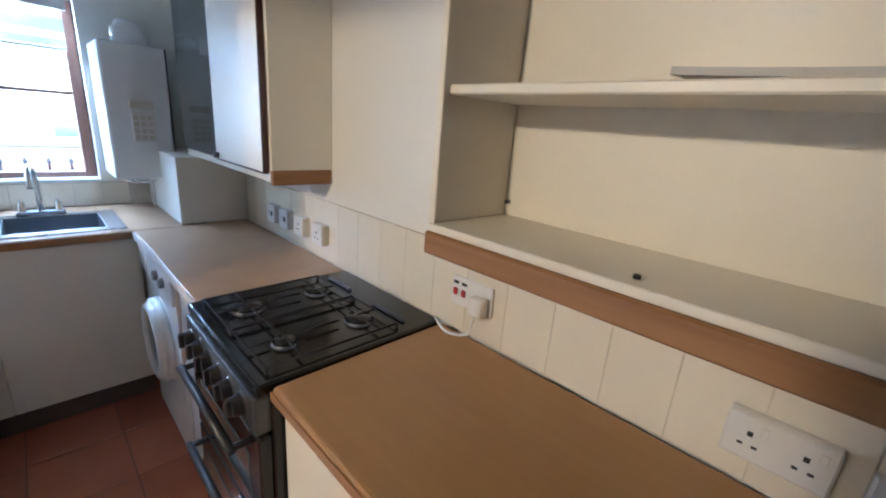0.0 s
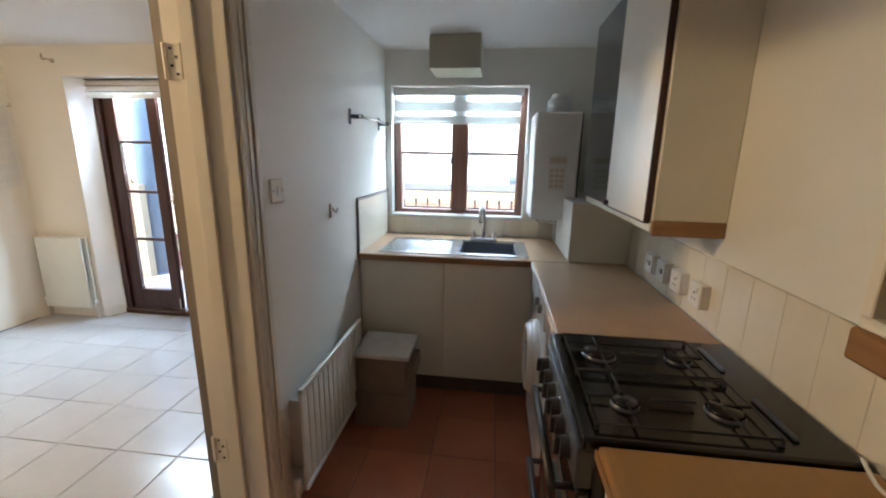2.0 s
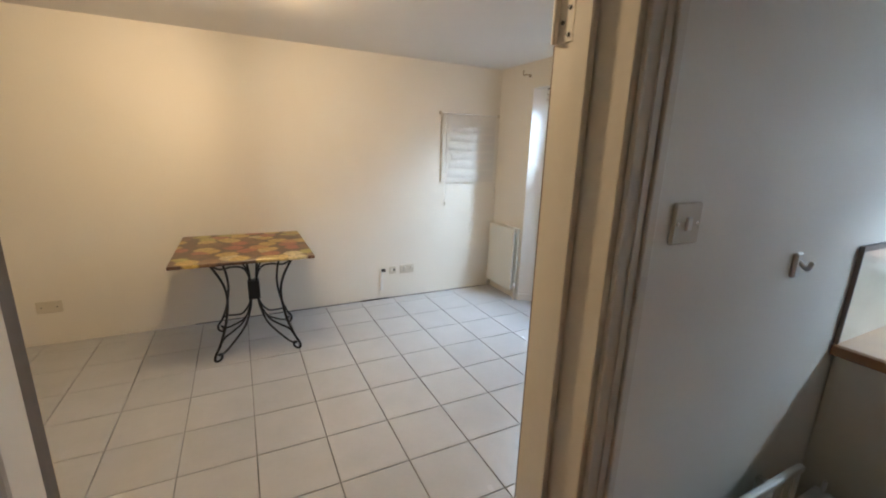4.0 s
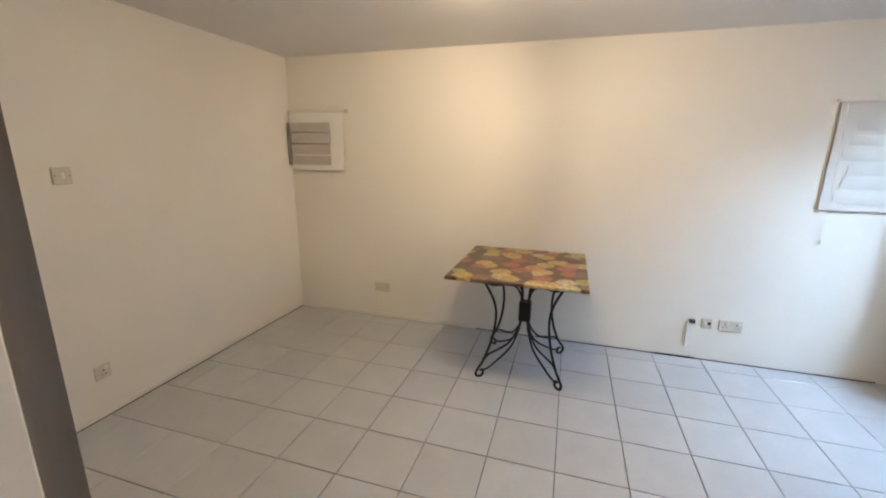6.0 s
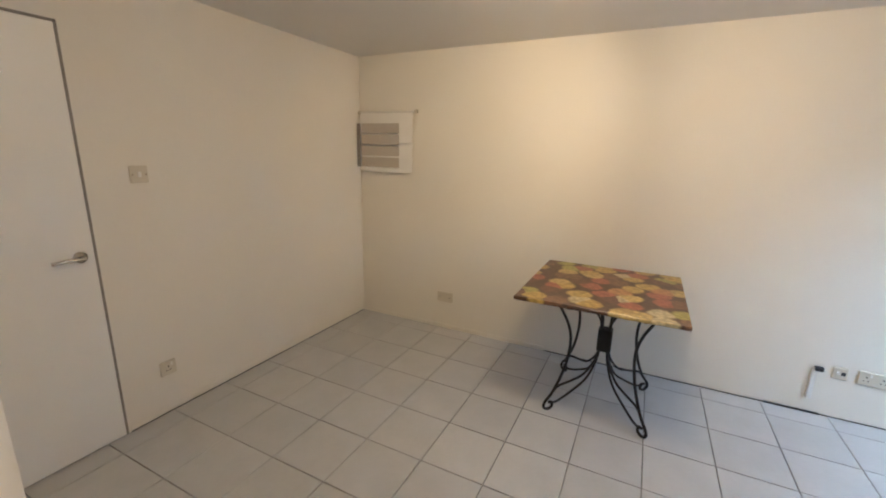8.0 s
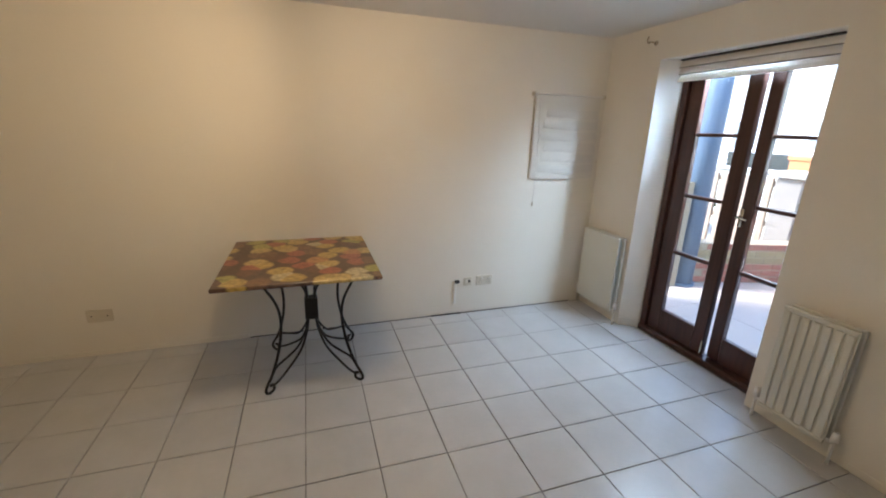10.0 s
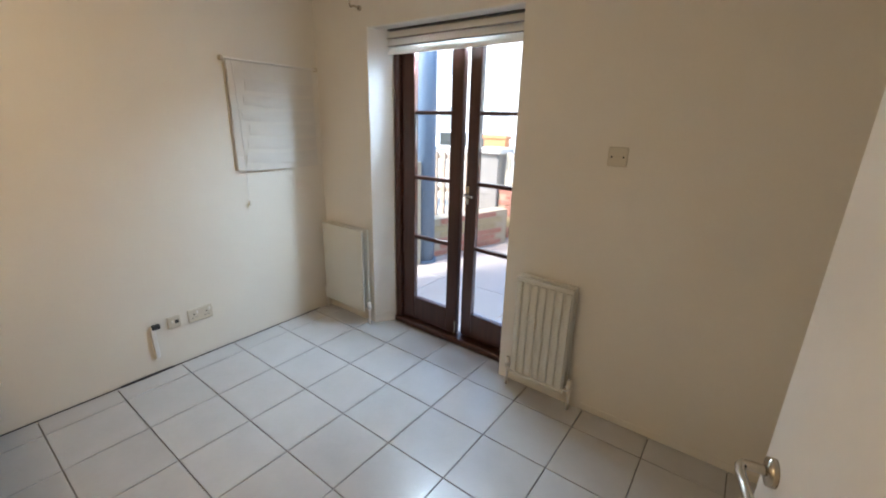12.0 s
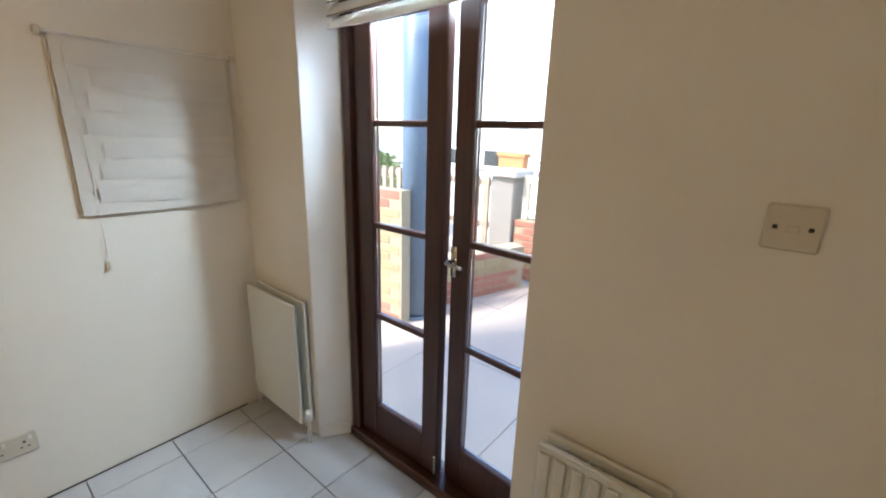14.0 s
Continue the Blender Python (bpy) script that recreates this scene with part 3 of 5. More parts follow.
def roman(name, place, width, height, label, cloth, depth, folds, axis, rows=()):
    """A cloth blind on a rail, in soft horizontal folds. axis: the way along its width."""
    ob = thing(name, place, label, "blind")
    o = Vector(place)
    u, v = (Vector((1, 0, 0)), Vector((0, -1, 0))) if axis == "X" else (Vector((0, 1, 0)), Vector((1, 0, 0)))
    step = height / folds
    for k in range(folds):
        bm = bmesh.new()
        nx, ring = 8, []
        for i in range(nx + 1):
            side = o + u * (width * i / nx)
            sag = -0.004 * math.sin(math.pi * i / nx) * (k + 1) / folds
            d0, d1 = 0.010 + 0.002 * (k % 2), 0.012 + depth + 0.002 * math.sin(i * 1.3 + k)
            z0, z1 = -step * k, -step * (k + 1) - 0.004 + sag
            ring.append([bm.verts.new(side + v * d + Vector((0, 0, z))) for d, z in ((d0, z0), (d1 * 0.6 + d0 * 0.4, z0 + (z1 - z0) * 0.5), (d1, z1), (d1 - 0.002, z1), (d1 * 0.6 + d0 * 0.4 - 0.002, z0 + (z1 - z0) * 0.5), (d0 - 0.002, z0))])
        for p, q in zip(ring, ring[1:]):
            for j in range(6):
                bm.faces.new((p[j], q[j], q[(j + 1) % 6], p[(j + 1) % 6]))
        bm.faces.new(ring[0])
        bm.faces.new(ring[-1])
        bmesh.ops.recalc_face_normals(bm, faces=bm.faces)
        part("cloth", bm, cloth, ob)
    return ob, o, u, v


def soft_band(x, y0, y1, z0, z1, k):
    """A soft swelling fold of cloth standing out from the blind, sagging a little."""
    bm = bmesh.new()
    rows, n = [], 10
    for i in range(n + 1):
        u = i / n
        sag = -0.006 * math.sin(math.pi * u) + 0.004 * math.sin(5 * u + k * 1.7)
        y = y0 + (y1 - y0) * u
        out = 0.0022 + 0.0006 * math.sin(4 * u + k)
        rows.append([bm.verts.new((x + out * math.sin(math.pi * v), y, z1 + (z0 - z1) * v + sag)) for v in (0, 0.2, 0.4, 0.6, 0.8, 1)])
        rows[-1].append(bm.verts.new((x - 0.0004, y, (z0 + z1) / 2 + sag)))
    for p, r in zip(rows, rows[1:]):
        for j in range(7):
            bm.faces.new((p[j], r[j], r[(j + 1) % 7], p[(j + 1) % 7]))
    bm.faces.new(rows[0])
    bm.faces.new(rows[-1])
    return bm


# white pleated blind over the french doors
ob, o, u, v = roman("door_blind", (DX0 + 0.006, fy - 0.012, DTOP - 0.015), DX1 - DX0 - 0.012, 0.135, "white pleated blind drawn up above the french doors", FABRIC, 0.03, 3, "X")
part("head_rail", box(DX0 + 0.004, fy - 0.05, DTOP - 0.016, DX1 - 0.006, fy - 0.008, DTOP - 0.0065, 0.003), DARKP, ob, "thin dark head rail")
# dark strips put in for the shade lines between the folds
for k in (1, 2):
    part("fold_shade", box(DX0 + 0.008, fy - 0.056, DTOP - 0.019 - 0.045 * k, DX1 - 0.008, fy - 0.050, DTOP - 0.014 - 0.045 * k, 0.001), GREYB, ob, "dark strip for the shade line between folds")
# blinds on the west wall
for name, y0, w, z, h, folds in (("wall_blind", 2.665, 0.60, 1.80, 0.645, 7), ("wall_blind_small", -1.268, 0.53, 1.80, 0.475, 4)):
    ob, o, u, v = roman("wall_blind", (W + 0.006, y0, z), w, h, "small white cloth blind hung on the cream wall", PALECLOTH if folds == 7 else FABRIC, 0.005 if folds == 7 else 0.02, folds, "Y")
    part("rod", tube(bmesh.new(), [(W + 0.024, max(y0 - 0.03, S + 0.004), z + 0.006), (W + 0.024, y0 + w + 0.03, z + 0.006)], 0.006, 8, 0), PLAST, ob)
    for y in (max(y0 - 0.025, S + 0.012), y0 + w + 0.028):
        part("bracket", box(W, y - 0.010, z - 0.008, W + 0.034, y + 0.010, z + 0.02, 0.004), BEIGEP, ob)
    rows = 6 if folds == 7 else 4
    a, c = (y0 + 0.10, y0 + w - 0.02) if folds == 7 else (y0 + 0.03, y0 + w - 0.12)
    top, low = z - (0.10 if folds == 7 else 0.085), z - h + 0.02
    for k in range(rows):
        zt = top - (top - low) * k / rows
        zb = top - (top - low) * (k + (0.74 if folds == 7 else 0.84)) / rows
        if folds == 7:
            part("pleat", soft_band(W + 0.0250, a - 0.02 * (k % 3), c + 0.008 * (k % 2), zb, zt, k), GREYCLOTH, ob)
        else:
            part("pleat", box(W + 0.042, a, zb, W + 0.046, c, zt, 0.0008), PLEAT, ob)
    if folds == 7:
        part("cord", tube(bmesh.new(), [(W + 0.028, y0 + 0.03, z), (W + 0.026, y0 + 0.045, z - 0.4), (W + 0.012, y0 + 0.05, z - 0.85)], 0.0015, 6, 4), PLAST, ob)
        part("cord_end", cyl((W + 0.012, y0 + 0.05, z - 0.86), 0.009, 0.03, "Z", 10, 0.005), BEIGEP, ob)
        part("side_channel", box(W + 0.001, y0 - 0.012, z - h, W + 0.008, y0 + 0.002, z - 0.01, 0.002), BEIGEP, ob, "yellowed side strip")
    else:
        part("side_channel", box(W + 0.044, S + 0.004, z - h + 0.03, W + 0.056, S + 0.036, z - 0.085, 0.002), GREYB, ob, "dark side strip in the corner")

# sheer blind in the kitchen window
ob, o, u, v = roman("kitchen_blind", (KX0 + 0.012, wy - 0.016, KZ1 - 0.01), KX1 - KX0 - 0.06, 0.225, "sheer white blind rolled half down the kitchen window", SHEER, 0.004, 3, "X")
part("bottom_bar", box(KX0 + 0.012, wy - 0.036, KZ1 - 0.25, KX1 - 0.048, wy - 0.024, KZ1 - 0.234, 0.003), PLAST, ob)
for a, b in ((0.098, 0.165), (0.196, 0.233)):
    part("band", box(KX0 + 0.012, wy - 0.043, KZ1 - b, KX1 - 0.048, wy - 0.041, KZ1 - a), BAND, ob, "denser white band")
part("valance", box(KX0 + 0.008, wy - 0.05, KZ1 - 0.06, KX1 - 0.03, wy - 0.04, KZ1 - 0.006, 0.003), FABRIC, ob)

# curtain pole brackets high on the north wall
for x in (-3.215, -1.90):
    ob = thing("curtain_bracket", (x, N, 2.14), "small aged metal curtain pole bracket on the wall", "bracket", "curtain brackets")
    bm = cyl((x, N - 0.004, 2.14), 0.016, 0.008, "Y", 14)
    tube(bm, [(x, N - 0.004, 2.14), (x, N - 0.05, 2.145), (x, N - 0.07, 2.135), (x + 0.004, N - 0.085, 2.15), (x + 0.004, N - 0.08, 2.175)], 0.006, 8, 4)
    part("hook", bm, BRASSY, ob, "", True)

# ---- wall plates ----


def plate(name, wall, a, z, w, h, label, category, material=None, kind_of="switch", lift=0.0):
    """A switch or socket plate on a wall: 'W', 'S', 'N', 'E' (kitchen right), 'K' (partition, kitchen side)."""
    m = material or BEIGEP
    at = {"W": (W, a), "S": (a, S), "N": (a, N), "E": (R - 0.008, a), "K": (K, a)}[wall]
    nrm = {"W": (1, 0), "S": (0, 1), "N": (0, -1), "E": (-1, 0), "K": (1, 0)}[wall]
    ob = thing(name, (at[0], at[1], z), label, category)
    at = (at[0] + nrm[0] * lift, at[1] + nrm[1] * lift)
    tx, ty = -nrm[1], nrm[0]

    def bx(u0, z0, d0, u1, z1, d1, bev=0.0):
        p, q = (at[0] + tx * u0 + nrm[0] * d0, at[1] + ty * u0 + nrm[1] * d0), (at[0] + tx * u1 + nrm[0] * d1, at[1] + ty * u1 + nrm[1] * d1)
        return box(min(p[0], q[0]), min(p[1], q[1]), z + z0, max(p[0], q[0]), max(p[1], q[1]), z + z1, bev)
    if lift:
        part("back_box", bx(-w / 2 + 0.001, -h / 2 + 0.001, -lift, w / 2 - 0.001, h / 2 - 0.001, 0.0, 0.002), m, ob)
    part("plate", bx(-w / 2, -h / 2, 0.0, w / 2, h / 2, 0.010, 0.004), m, ob)
    if kind_of == "switch":
        part("rocker", bx(-0.008, -0.014, 0.010, 0.008, 0.014, 0.016, 0.002), PLAST, ob)
        for s in (-1, 1):
            part("screw", bx(s * w * 0.36 - 0.004, -0.004, 0.010, s * w * 0.36 + 0.004, 0.004, 0.0115, 0.001), BRASSY, ob)
    elif kind_of == "socket":
        for c in ((-w / 4, w / 4) if w > 0.1 else (0,)):
            part("pin_hole", bx(c - 0.004, 0.004, 0.0095, c + 0.004, 0.013, 0.0106), DARKP, ob)
            part("pin_hole", bx(c - 0.014, -0.016, 0.0095, c - 0.006, -0.011, 0.0106), DARKP, ob)
            part("pin_hole", bx(c + 0.006, -0.016, 0.0095, c + 0.014, -0.011, 0.0106), DARKP, ob)
            part("rocker", bx(c - 0.005 + 0.018, 0.012, 0.010, c + 0.005 + 0.018, 0.030, 0.014, 0.001), PLAST, ob)
    elif kind_of == "spur":
        part("rocker", bx(-0.018, -0.004, 0.010, -0.004, 0.014, 0.015, 0.002), PLAST, ob)
        part("fuse_slot", bx(0.004, -0.010, 0.0095, 0.024, 0.012, 0.0106), DARKP, ob)
    elif kind_of == "blank":
        for s in (-1, 1):
            part("screw", bx(s * w * 0.3 - 0.004, -0.004, 0.010, s * w * 0.3 + 0.004, 0.004, 0.0115, 0.001), DARKP, ob)
    return ob


plate("wall_socket", "W", -0.417, 0.285, 0.146, 0.086, "aged cream double socket low on the wall", "socket", kind_of="blank")
plate("wall_socket", "W", 2.165, 0.29, 0.07, 0.075, "small grey aerial outlet on the wall", "socket", BEIGEP, "spur")
plate("wall_socket", "W", 2.315, 0.29, 0.146, 0.086, "aged cream double socket low on the wall", "socket", kind_of="socket")
plate("light_switch", "S", -1.875, 1.35, 0.086, 0.086, "cream light switch on the wall", "switch")
plate("wall_socket", "S", -1.88, 0.27, 0.086, 0.086, "cream single socket low on the wall", "socket", kind_of="socket")
ob = plate("blank_plate", "N", -1.56, 1.348, 0.086, 0.086, "cream switch plate with two screws and a small rocker", "plate", kind_of="blank")
part("rocker", box(-1.570, N - 0.0135, 1.340, -1.550, N - 0.010, 1.352, 0.001), BEIGEP, ob)
plate("light_switch", "K", 1.672, 1.337, 0.086, 0.086, "cream light switch on the kitchen wall", "switch")
# cable trunking below the aerial outlet
ob = thing("cable_trunking", (W, 2.05, 0.1), "short white cable trunking with a black plug on top", "trunking")
part("trunk", box(W, 2.038, 0.10, W + 0.018, 2.062, 0.30, 0.003), PLAST, ob)
part("plug", box(W, 2.046, 0.284, W + 0.028, 2.088, 0.312, 0.005), DARKP, ob, "black plug")
# hook on the kitchen partition
ob = thing("wall_hook", (K, 2.167, 1.2), "small white plastic hook on the kitchen wall", "hook")
part("base", box(K, 2.15, 1.165, K + 0.012, 2.184, 1.235, 0.005), PLAST, ob)
part("peg", bar([(K + 0.01, 2.167, 1.21), (K + 0.03, 2.167, 1.195), (K + 0.038, 2.167, 1.215)], 0.006), PLAST, ob, "", True)
# towel rail
ob = thing("towel_rail", (K, 2.48, 1.665), "short metal towel rail on dark brackets", "towel rail")
for y in (2.48, 3.03):
    bm = box(K, y - 0.009, 1.625, K + 0.008, y + 0.009, 1.705, 0.003)
    B(bm, K + 0.008, y - 0.010, 1.654, K + 0.075, y + 0.010, 1.676, 0.006)
    part("bracket", bm, DARKP, ob)
part("rail", bar([(K + 0.065, 2.46, 1.665), (K + 0.065, 3.05, 1.665)], 0.008, 10, 0), CHROME, ob, "", True)
# ---- radiators ----


def radiator(place, length, height, ribs, panels, label, turn, flat, deep=0.0135, gap=0.14):
    """A pressed steel panel radiator: run along local x, room side towards local -y, base at its place."""
    ob = thing("radiator", (0, 0, 0), label, "radiator")
    z0 = 0.10
    for k in range(panels):
        y = -0.075 + 0.055 * k
        bm = bmesh.new()
        if flat or k:
            B(bm, 0, y - 0.008, z0, length, y + 0.008, z0 + height, 0.006, 2)
        else:
            B(bm, 0, y - 0.002, z0, length, y + 0.008, z0 + height, 0.003)
            step = length / ribs
            for i in range(ribs):
                part("rib", box(i * step + step * gap, y - deep, z0 + 0.025, (i + 1) * step - step * gap, y - 0.0005, z0 + height - 0.025, 0.0062, 4), RADP, ob, "", True)
            part("top_rim", box(0, y - 0.011, z0 + height - 0.022, length, y + 0.010, z0 + height + 0.001, 0.006, 2), RADP, ob)
            part("bottom_rim", box(0, y - 0.011, z0 - 0.001, length, y + 0.010, z0 + 0.022, 0.006, 2), RADP, ob)
        part("panel", bm, RADP, ob)
    if panels > 1:
        n = int(length / 0.03) - 3
        for i in range(n):
            bm = box(0.065 + i * 0.03, -0.066, z0 + 0.04, 0.067 + i * 0.03, -0.03, z0 + height - 0.02)
            part("fin", bm, RADP, ob)
    for x in (0.06, length - 0.06):
        part("wall_bracket", box(x - 0.012, -0.02 if panels > 1 else -0.07, z0 + 0.06, x + 0.012, 0.0, z0 + height - 0.08, 0.002), RADP, ob)
    for x, s in ((-0.028, 1), (length + 0.028, -1)):
        bm = bar([(x, -0.055, -0.004), (x, -0.055, z0 - 0.01), (x, -0.055, z0 + 0.03)], 0.008, 8, 0)
        tube(bm, [(x, -0.055, z0 + 0.02), (x + s * 0.035, -0.055, z0 + 0.02)], 0.009, 8, 0)
        pp = part("pipe", bm, PLAST, ob, "white painted feed pipe", True)
        bm = cyl((x, -0.055, z0 + 0.055), 0.017, 0.05, "Z", 14, 0.014)
        part("valve", bm, PLAST, pp, "", True)
    ob.matrix_basis = pose(*place, 0, 0, turn)
    return ob


radiator((-3.625, N, 0.0), 0.44, 0.63, 8, 2, "cream double panel radiator between the corner and the doors", 0, True)
radiator((-1.965, N, 0.0), 0.315, 0.60, 7, 2, "cream ribbed panel radiator beside the french doors", 0, False)
radiator((K, 1.605, 0.02), 0.72, 0.46, 14, 1, "low ribbed white radiator on the kitchen wall", 90, False, 0.0055, 0.07)

# ---- table ----
tc = Vector((-3.185, 0.905, 0))
tb = thing("table", tc, "square table with a fruit-print top on black wrought-iron legs", "table")
part("tabletop", box(-3.627, 0.446, 0.728, -2.743, 1.286, 0.75, 0.004), PRINT, tb, "top covered in a glossy print of yellow and red fruit")
part("hub", box(tc.x - 0.040, tc.y - 0.040, 0.345, tc.x + 0.040, tc.y + 0.040, 0.485, 0.006), IRON, tb, "square black iron hub")
for sx, sy in ((1, 1), (1, -1), (-1, 1), (-1, -1)):
    w = Vector((sx, sy, 0)).normalized()

    def q(r, z):
        return tc + w * r + Vector((0, 0, z))
    bm = bmesh.new()
    tube(bm, [q(0.385, 0.722), q(0.325, 0.64), q(0.262, 0.52), q(0.245, 0.40), q(0.275, 0.25), q(0.335, 0.12), q(0.385, 0.055), q(0.388, 0.022), q(0.362, 0.0085), q(0.335, 0.02), q(0.338, 0.05), q(0.36, 0.052)], 0.0085, 8, 5)
    tube(bm, [q(0.030, 0.46), q(0.045, 0.54), q(0.095, 0.605), q(0.18, 0.632), q(0.29, 0.645), q(0.375, 0.715)], 0.007, 8, 5)
    tube(bm, [q(0.030, 0.44), q(0.034, 0.54), q(0.060, 0.65), q(0.12, 0.725)], 0.007, 8, 5)
    tube(bm, [q(0.030, 0.36), q(0.06, 0.28), q(0.13, 0.20), q(0.22, 0.17), q(0.30, 0.15), q(0.35, 0.10)], 0.007, 8, 5)
    tube(bm, [q(0.030, 0.35), q(0.05, 0.27), q(0.11, 0.165), q(0.22, 0.09), q(0.30, 0.05), q(0.345, 0.045)], 0.007, 8, 5)
    part("leg", bm, IRON, tb, "", True)

# ---- ceiling light of the living room ----
ob = thing("ceiling_light", (*LAMP, ZC), "ceiling fitting with three short lampholders", "ceiling light")
part("base_plate", cyl((*LAMP, ZC - 0.012), 0.055, 0.024, "Z", 24, 0.05), PLAST, ob)
for aim, power in HEADS:
    way = Vector((aim[0] - LAMP[0], aim[1] - LAMP[1], 0)).normalized()
    q0 = Vector((*LAMP, ZC - 0.018))
    arm = part("arm", bar([q0, q0 + way * 0.05, q0 + way * 0.075 + Vector((0, 0, -0.006))], 0.008, 8, 4), PLAST, ob, "", True)
    part("lampholder", cyl(q0 + way * 0.10 + Vector((0, 0, -0.010)), 0.020, 0.034, "Z", 16, 0.016), PLAST, arm, "", True)

# ---- kitchen units ----
CT = 0.90


def cup(name, x0, y0, x1, y1, z0, z1, label, material=None, doors=1, front="X", open_top=0.0):
    """A floor unit: body and doors. front 'X' faces -x, 'Y' faces -y."""
    ob = thing(name, ((x0 + x1) / 2, (y0 + y1) / 2, z0), label, "cabinet")
    m = material or CAB
    part("body", box(x0 + 0.02 if front == "X" else x0, y0 + (0.02 if front == "Y" else 0), z0 + 0.12, x1, y1, z1 - open_top, 0.002), m, ob)
    if front == "X":
        part("plinth", box(x0 + 0.07, y0, z0, x1, y1, z0 + 0.12), PLINTH, ob, "dark recessed plinth")
        for k in range(doors):
            a, b = y0 + (y1 - y0) * k / doors, y0 + (y1 - y0) * (k + 1) / doors
            part("door", box(x0, a + 0.002, z0 + 0.125, x0 + 0.019, b - 0.002, z1 - 0.004, 0.003), m, ob)
    else:
        part("plinth", box(x0, y0 + 0.06, z0, x1, y1, z0 + 0.12), PLINTH, ob, "dark recessed plinth")
        for k in range(doors):
            a, b = x0 + (x1 - x0) * k / doors, x0 + (x1 - x0) * (k + 1) / doors
            part("door", box(a + 0.0008, y0, z0 + 0.125, b - 0.0008, y0 + 0.019, z1 - 0.004, 0.003), m, ob)
    return ob


XF = 0.50
cup("base_cabinet", XF + 0.03, -0.45, R - 0.012, 1.036, 0, CT - 0.035, "cream laminate base cabinet under the tan worktop", doors=3)
cup("base_cabinet", XF + 0.03, 1.578, R - 0.012, 1.93, 0, CT - 0.035, "white base cabinet between cooker and washing machine", WASH)
cup("sink_cabinet", K + 0.004, 2.56, XF + 0.019, KN - 0.012, 0, CT - 0.035, "cream sink cabinet with two plain doors", doors=2, front="Y", open_top=0.14)
ob = thing("worktop_near", (0.75, 0.3, CT - 0.035), "tan wood-effect worktop with a rounded front edge", "worktop")
bm = box(XF + 0.005, -0.45, CT - 0.035, R - 0.010, 1.037, CT, 0.010, 3)
part("slab", bm, TOP, ob)
part("edge_strip", box(XF + 0.001, -0.45, CT - 0.032, XF + 0.0045, 1.036, CT - 0.010, 0.001), OAK, ob, "lighter wood front edge")
ob = thing("worktop_corner", (0.75, 2.4, CT - 0.035), "speckled brown worktop turning the corner to the sink", "worktop")
bm = box(XF, 1.575, CT - 0.035, R - 0.010, 2.535, CT, 0.006, 2)
part("slab", bm, TOP2, ob)
part("edge_strip", box(XF - 0.004, 1.576, CT - 0.035, XF - 0.0005, 2.53, CT - 0.002, 0.001), PLAST, ob, "white front edge")
SX0, SX1, SY0, SY1 = 0.075, 0.425, 2.64, 2.98
bm = box(K + 0.002, 2.537, CT - 0.036, SX0, KN - 0.010, CT, 0.004)
B(bm, SX1, 2.537, CT - 0.036, R - 0.010, KN - 0.010, CT, 0.004)
B(bm, SX0, 2.537, CT - 0.036, SX1, SY0, CT, 0.004)
B(bm, SX0, SY1, CT - 0.036, SX1, KN - 0.010, CT, 0.004)
part("sink_slab", bm, TOP2, ob)
part("front_strip", box(K + 0.002, 2.532, CT - 0.036, XF, 2.5365, CT - 0.004, 0.001), OAKX, ob, "brown worktop front edge")

# steel sink with a drainer
sk = thing("sink", (0.05, 2.8, CT), "stainless steel sink with bowl and ribbed drainer", "sink")
bm = bmesh.new()
t = 0.006
B(bm, -0.40, 2.59, CT + 0.0005, SX0 + 0.004, 3.03, CT + t, 0.003)
B(bm, SX1 - 0.004, 2.59, CT + 0.0005, 0.49, 3.03, CT + t, 0.003)
B(bm, SX0 + 0.004, 2.59, CT + 0.0005, SX1 - 0.004, SY0 + 0.004, CT + t, 0.002)
B(bm, SX0 + 0.004, SY1 - 0.004, CT + 0.0005, SX1 - 0.004, 3.03, CT + t, 0.002)
part("rim", bm, STEEL, sk)
bm = bmesh.new()
for k in range(7):
    B(bm, -0.37, 2.66 + k * 0.045, CT + t - 0.001, 0.02, 2.676 + k * 0.045, CT + t + 0.005, 0.003, 2)
part("drainer_ribs", bm, STEEL, sk)
bm = bmesh.new()
zb = CT - 0.155
B(bm, SX0 + 0.004, SY0 + 0.004, zb, SX1 - 0.004, SY1 - 0.004, zb + 0.004)
B(bm, SX0 + 0.003, SY0 + 0.003, zb, SX0 + 0.007, SY1 - 0.003, CT + 0.002)
B(bm, SX1 - 0.007, SY0 + 0.003, zb, SX1 - 0.003, SY1 - 0.003, CT + 0.002)
B(bm, SX0 + 0.006, SY0 + 0.003, zb, SX1 - 0.006, SY0 + 0.007, CT + 0.002)
B(bm, SX0 + 0.006, SY1 - 0.007, zb, SX1 - 0.006, SY1 - 0.003, CT + 0.002)
part("bowl", bm, BOWLM, sk, "steel bowl, coloured darker for the shade inside it")
part("waste", cyl((0.25, 2.81, zb + 0.006), 0.035, 0.004, "Z", 20), DARKP, sk)
tp = thing("tap", (0.215, 3.0, CT + t), "chrome swan-neck mixer tap with two levers", "tap")
bm = box(0.125, 2.985, CT + t, 0.305, 3.025, CT + t + 0.022, 0.008, 2)
part("base", bm, CHROME, tp)
part("spout", bar([(0.215, 3.005, CT + 0.02), (0.215, 3.005, CT + 0.16), (0.21, 2.99, CT + 0.225), (0.20, 2.94, CT + 0.245), (0.195, 2.895, CT + 0.215), (0.194, 2.885, CT + 0.15)], 0.012, 10, 6), CHROME, tp, "", True)
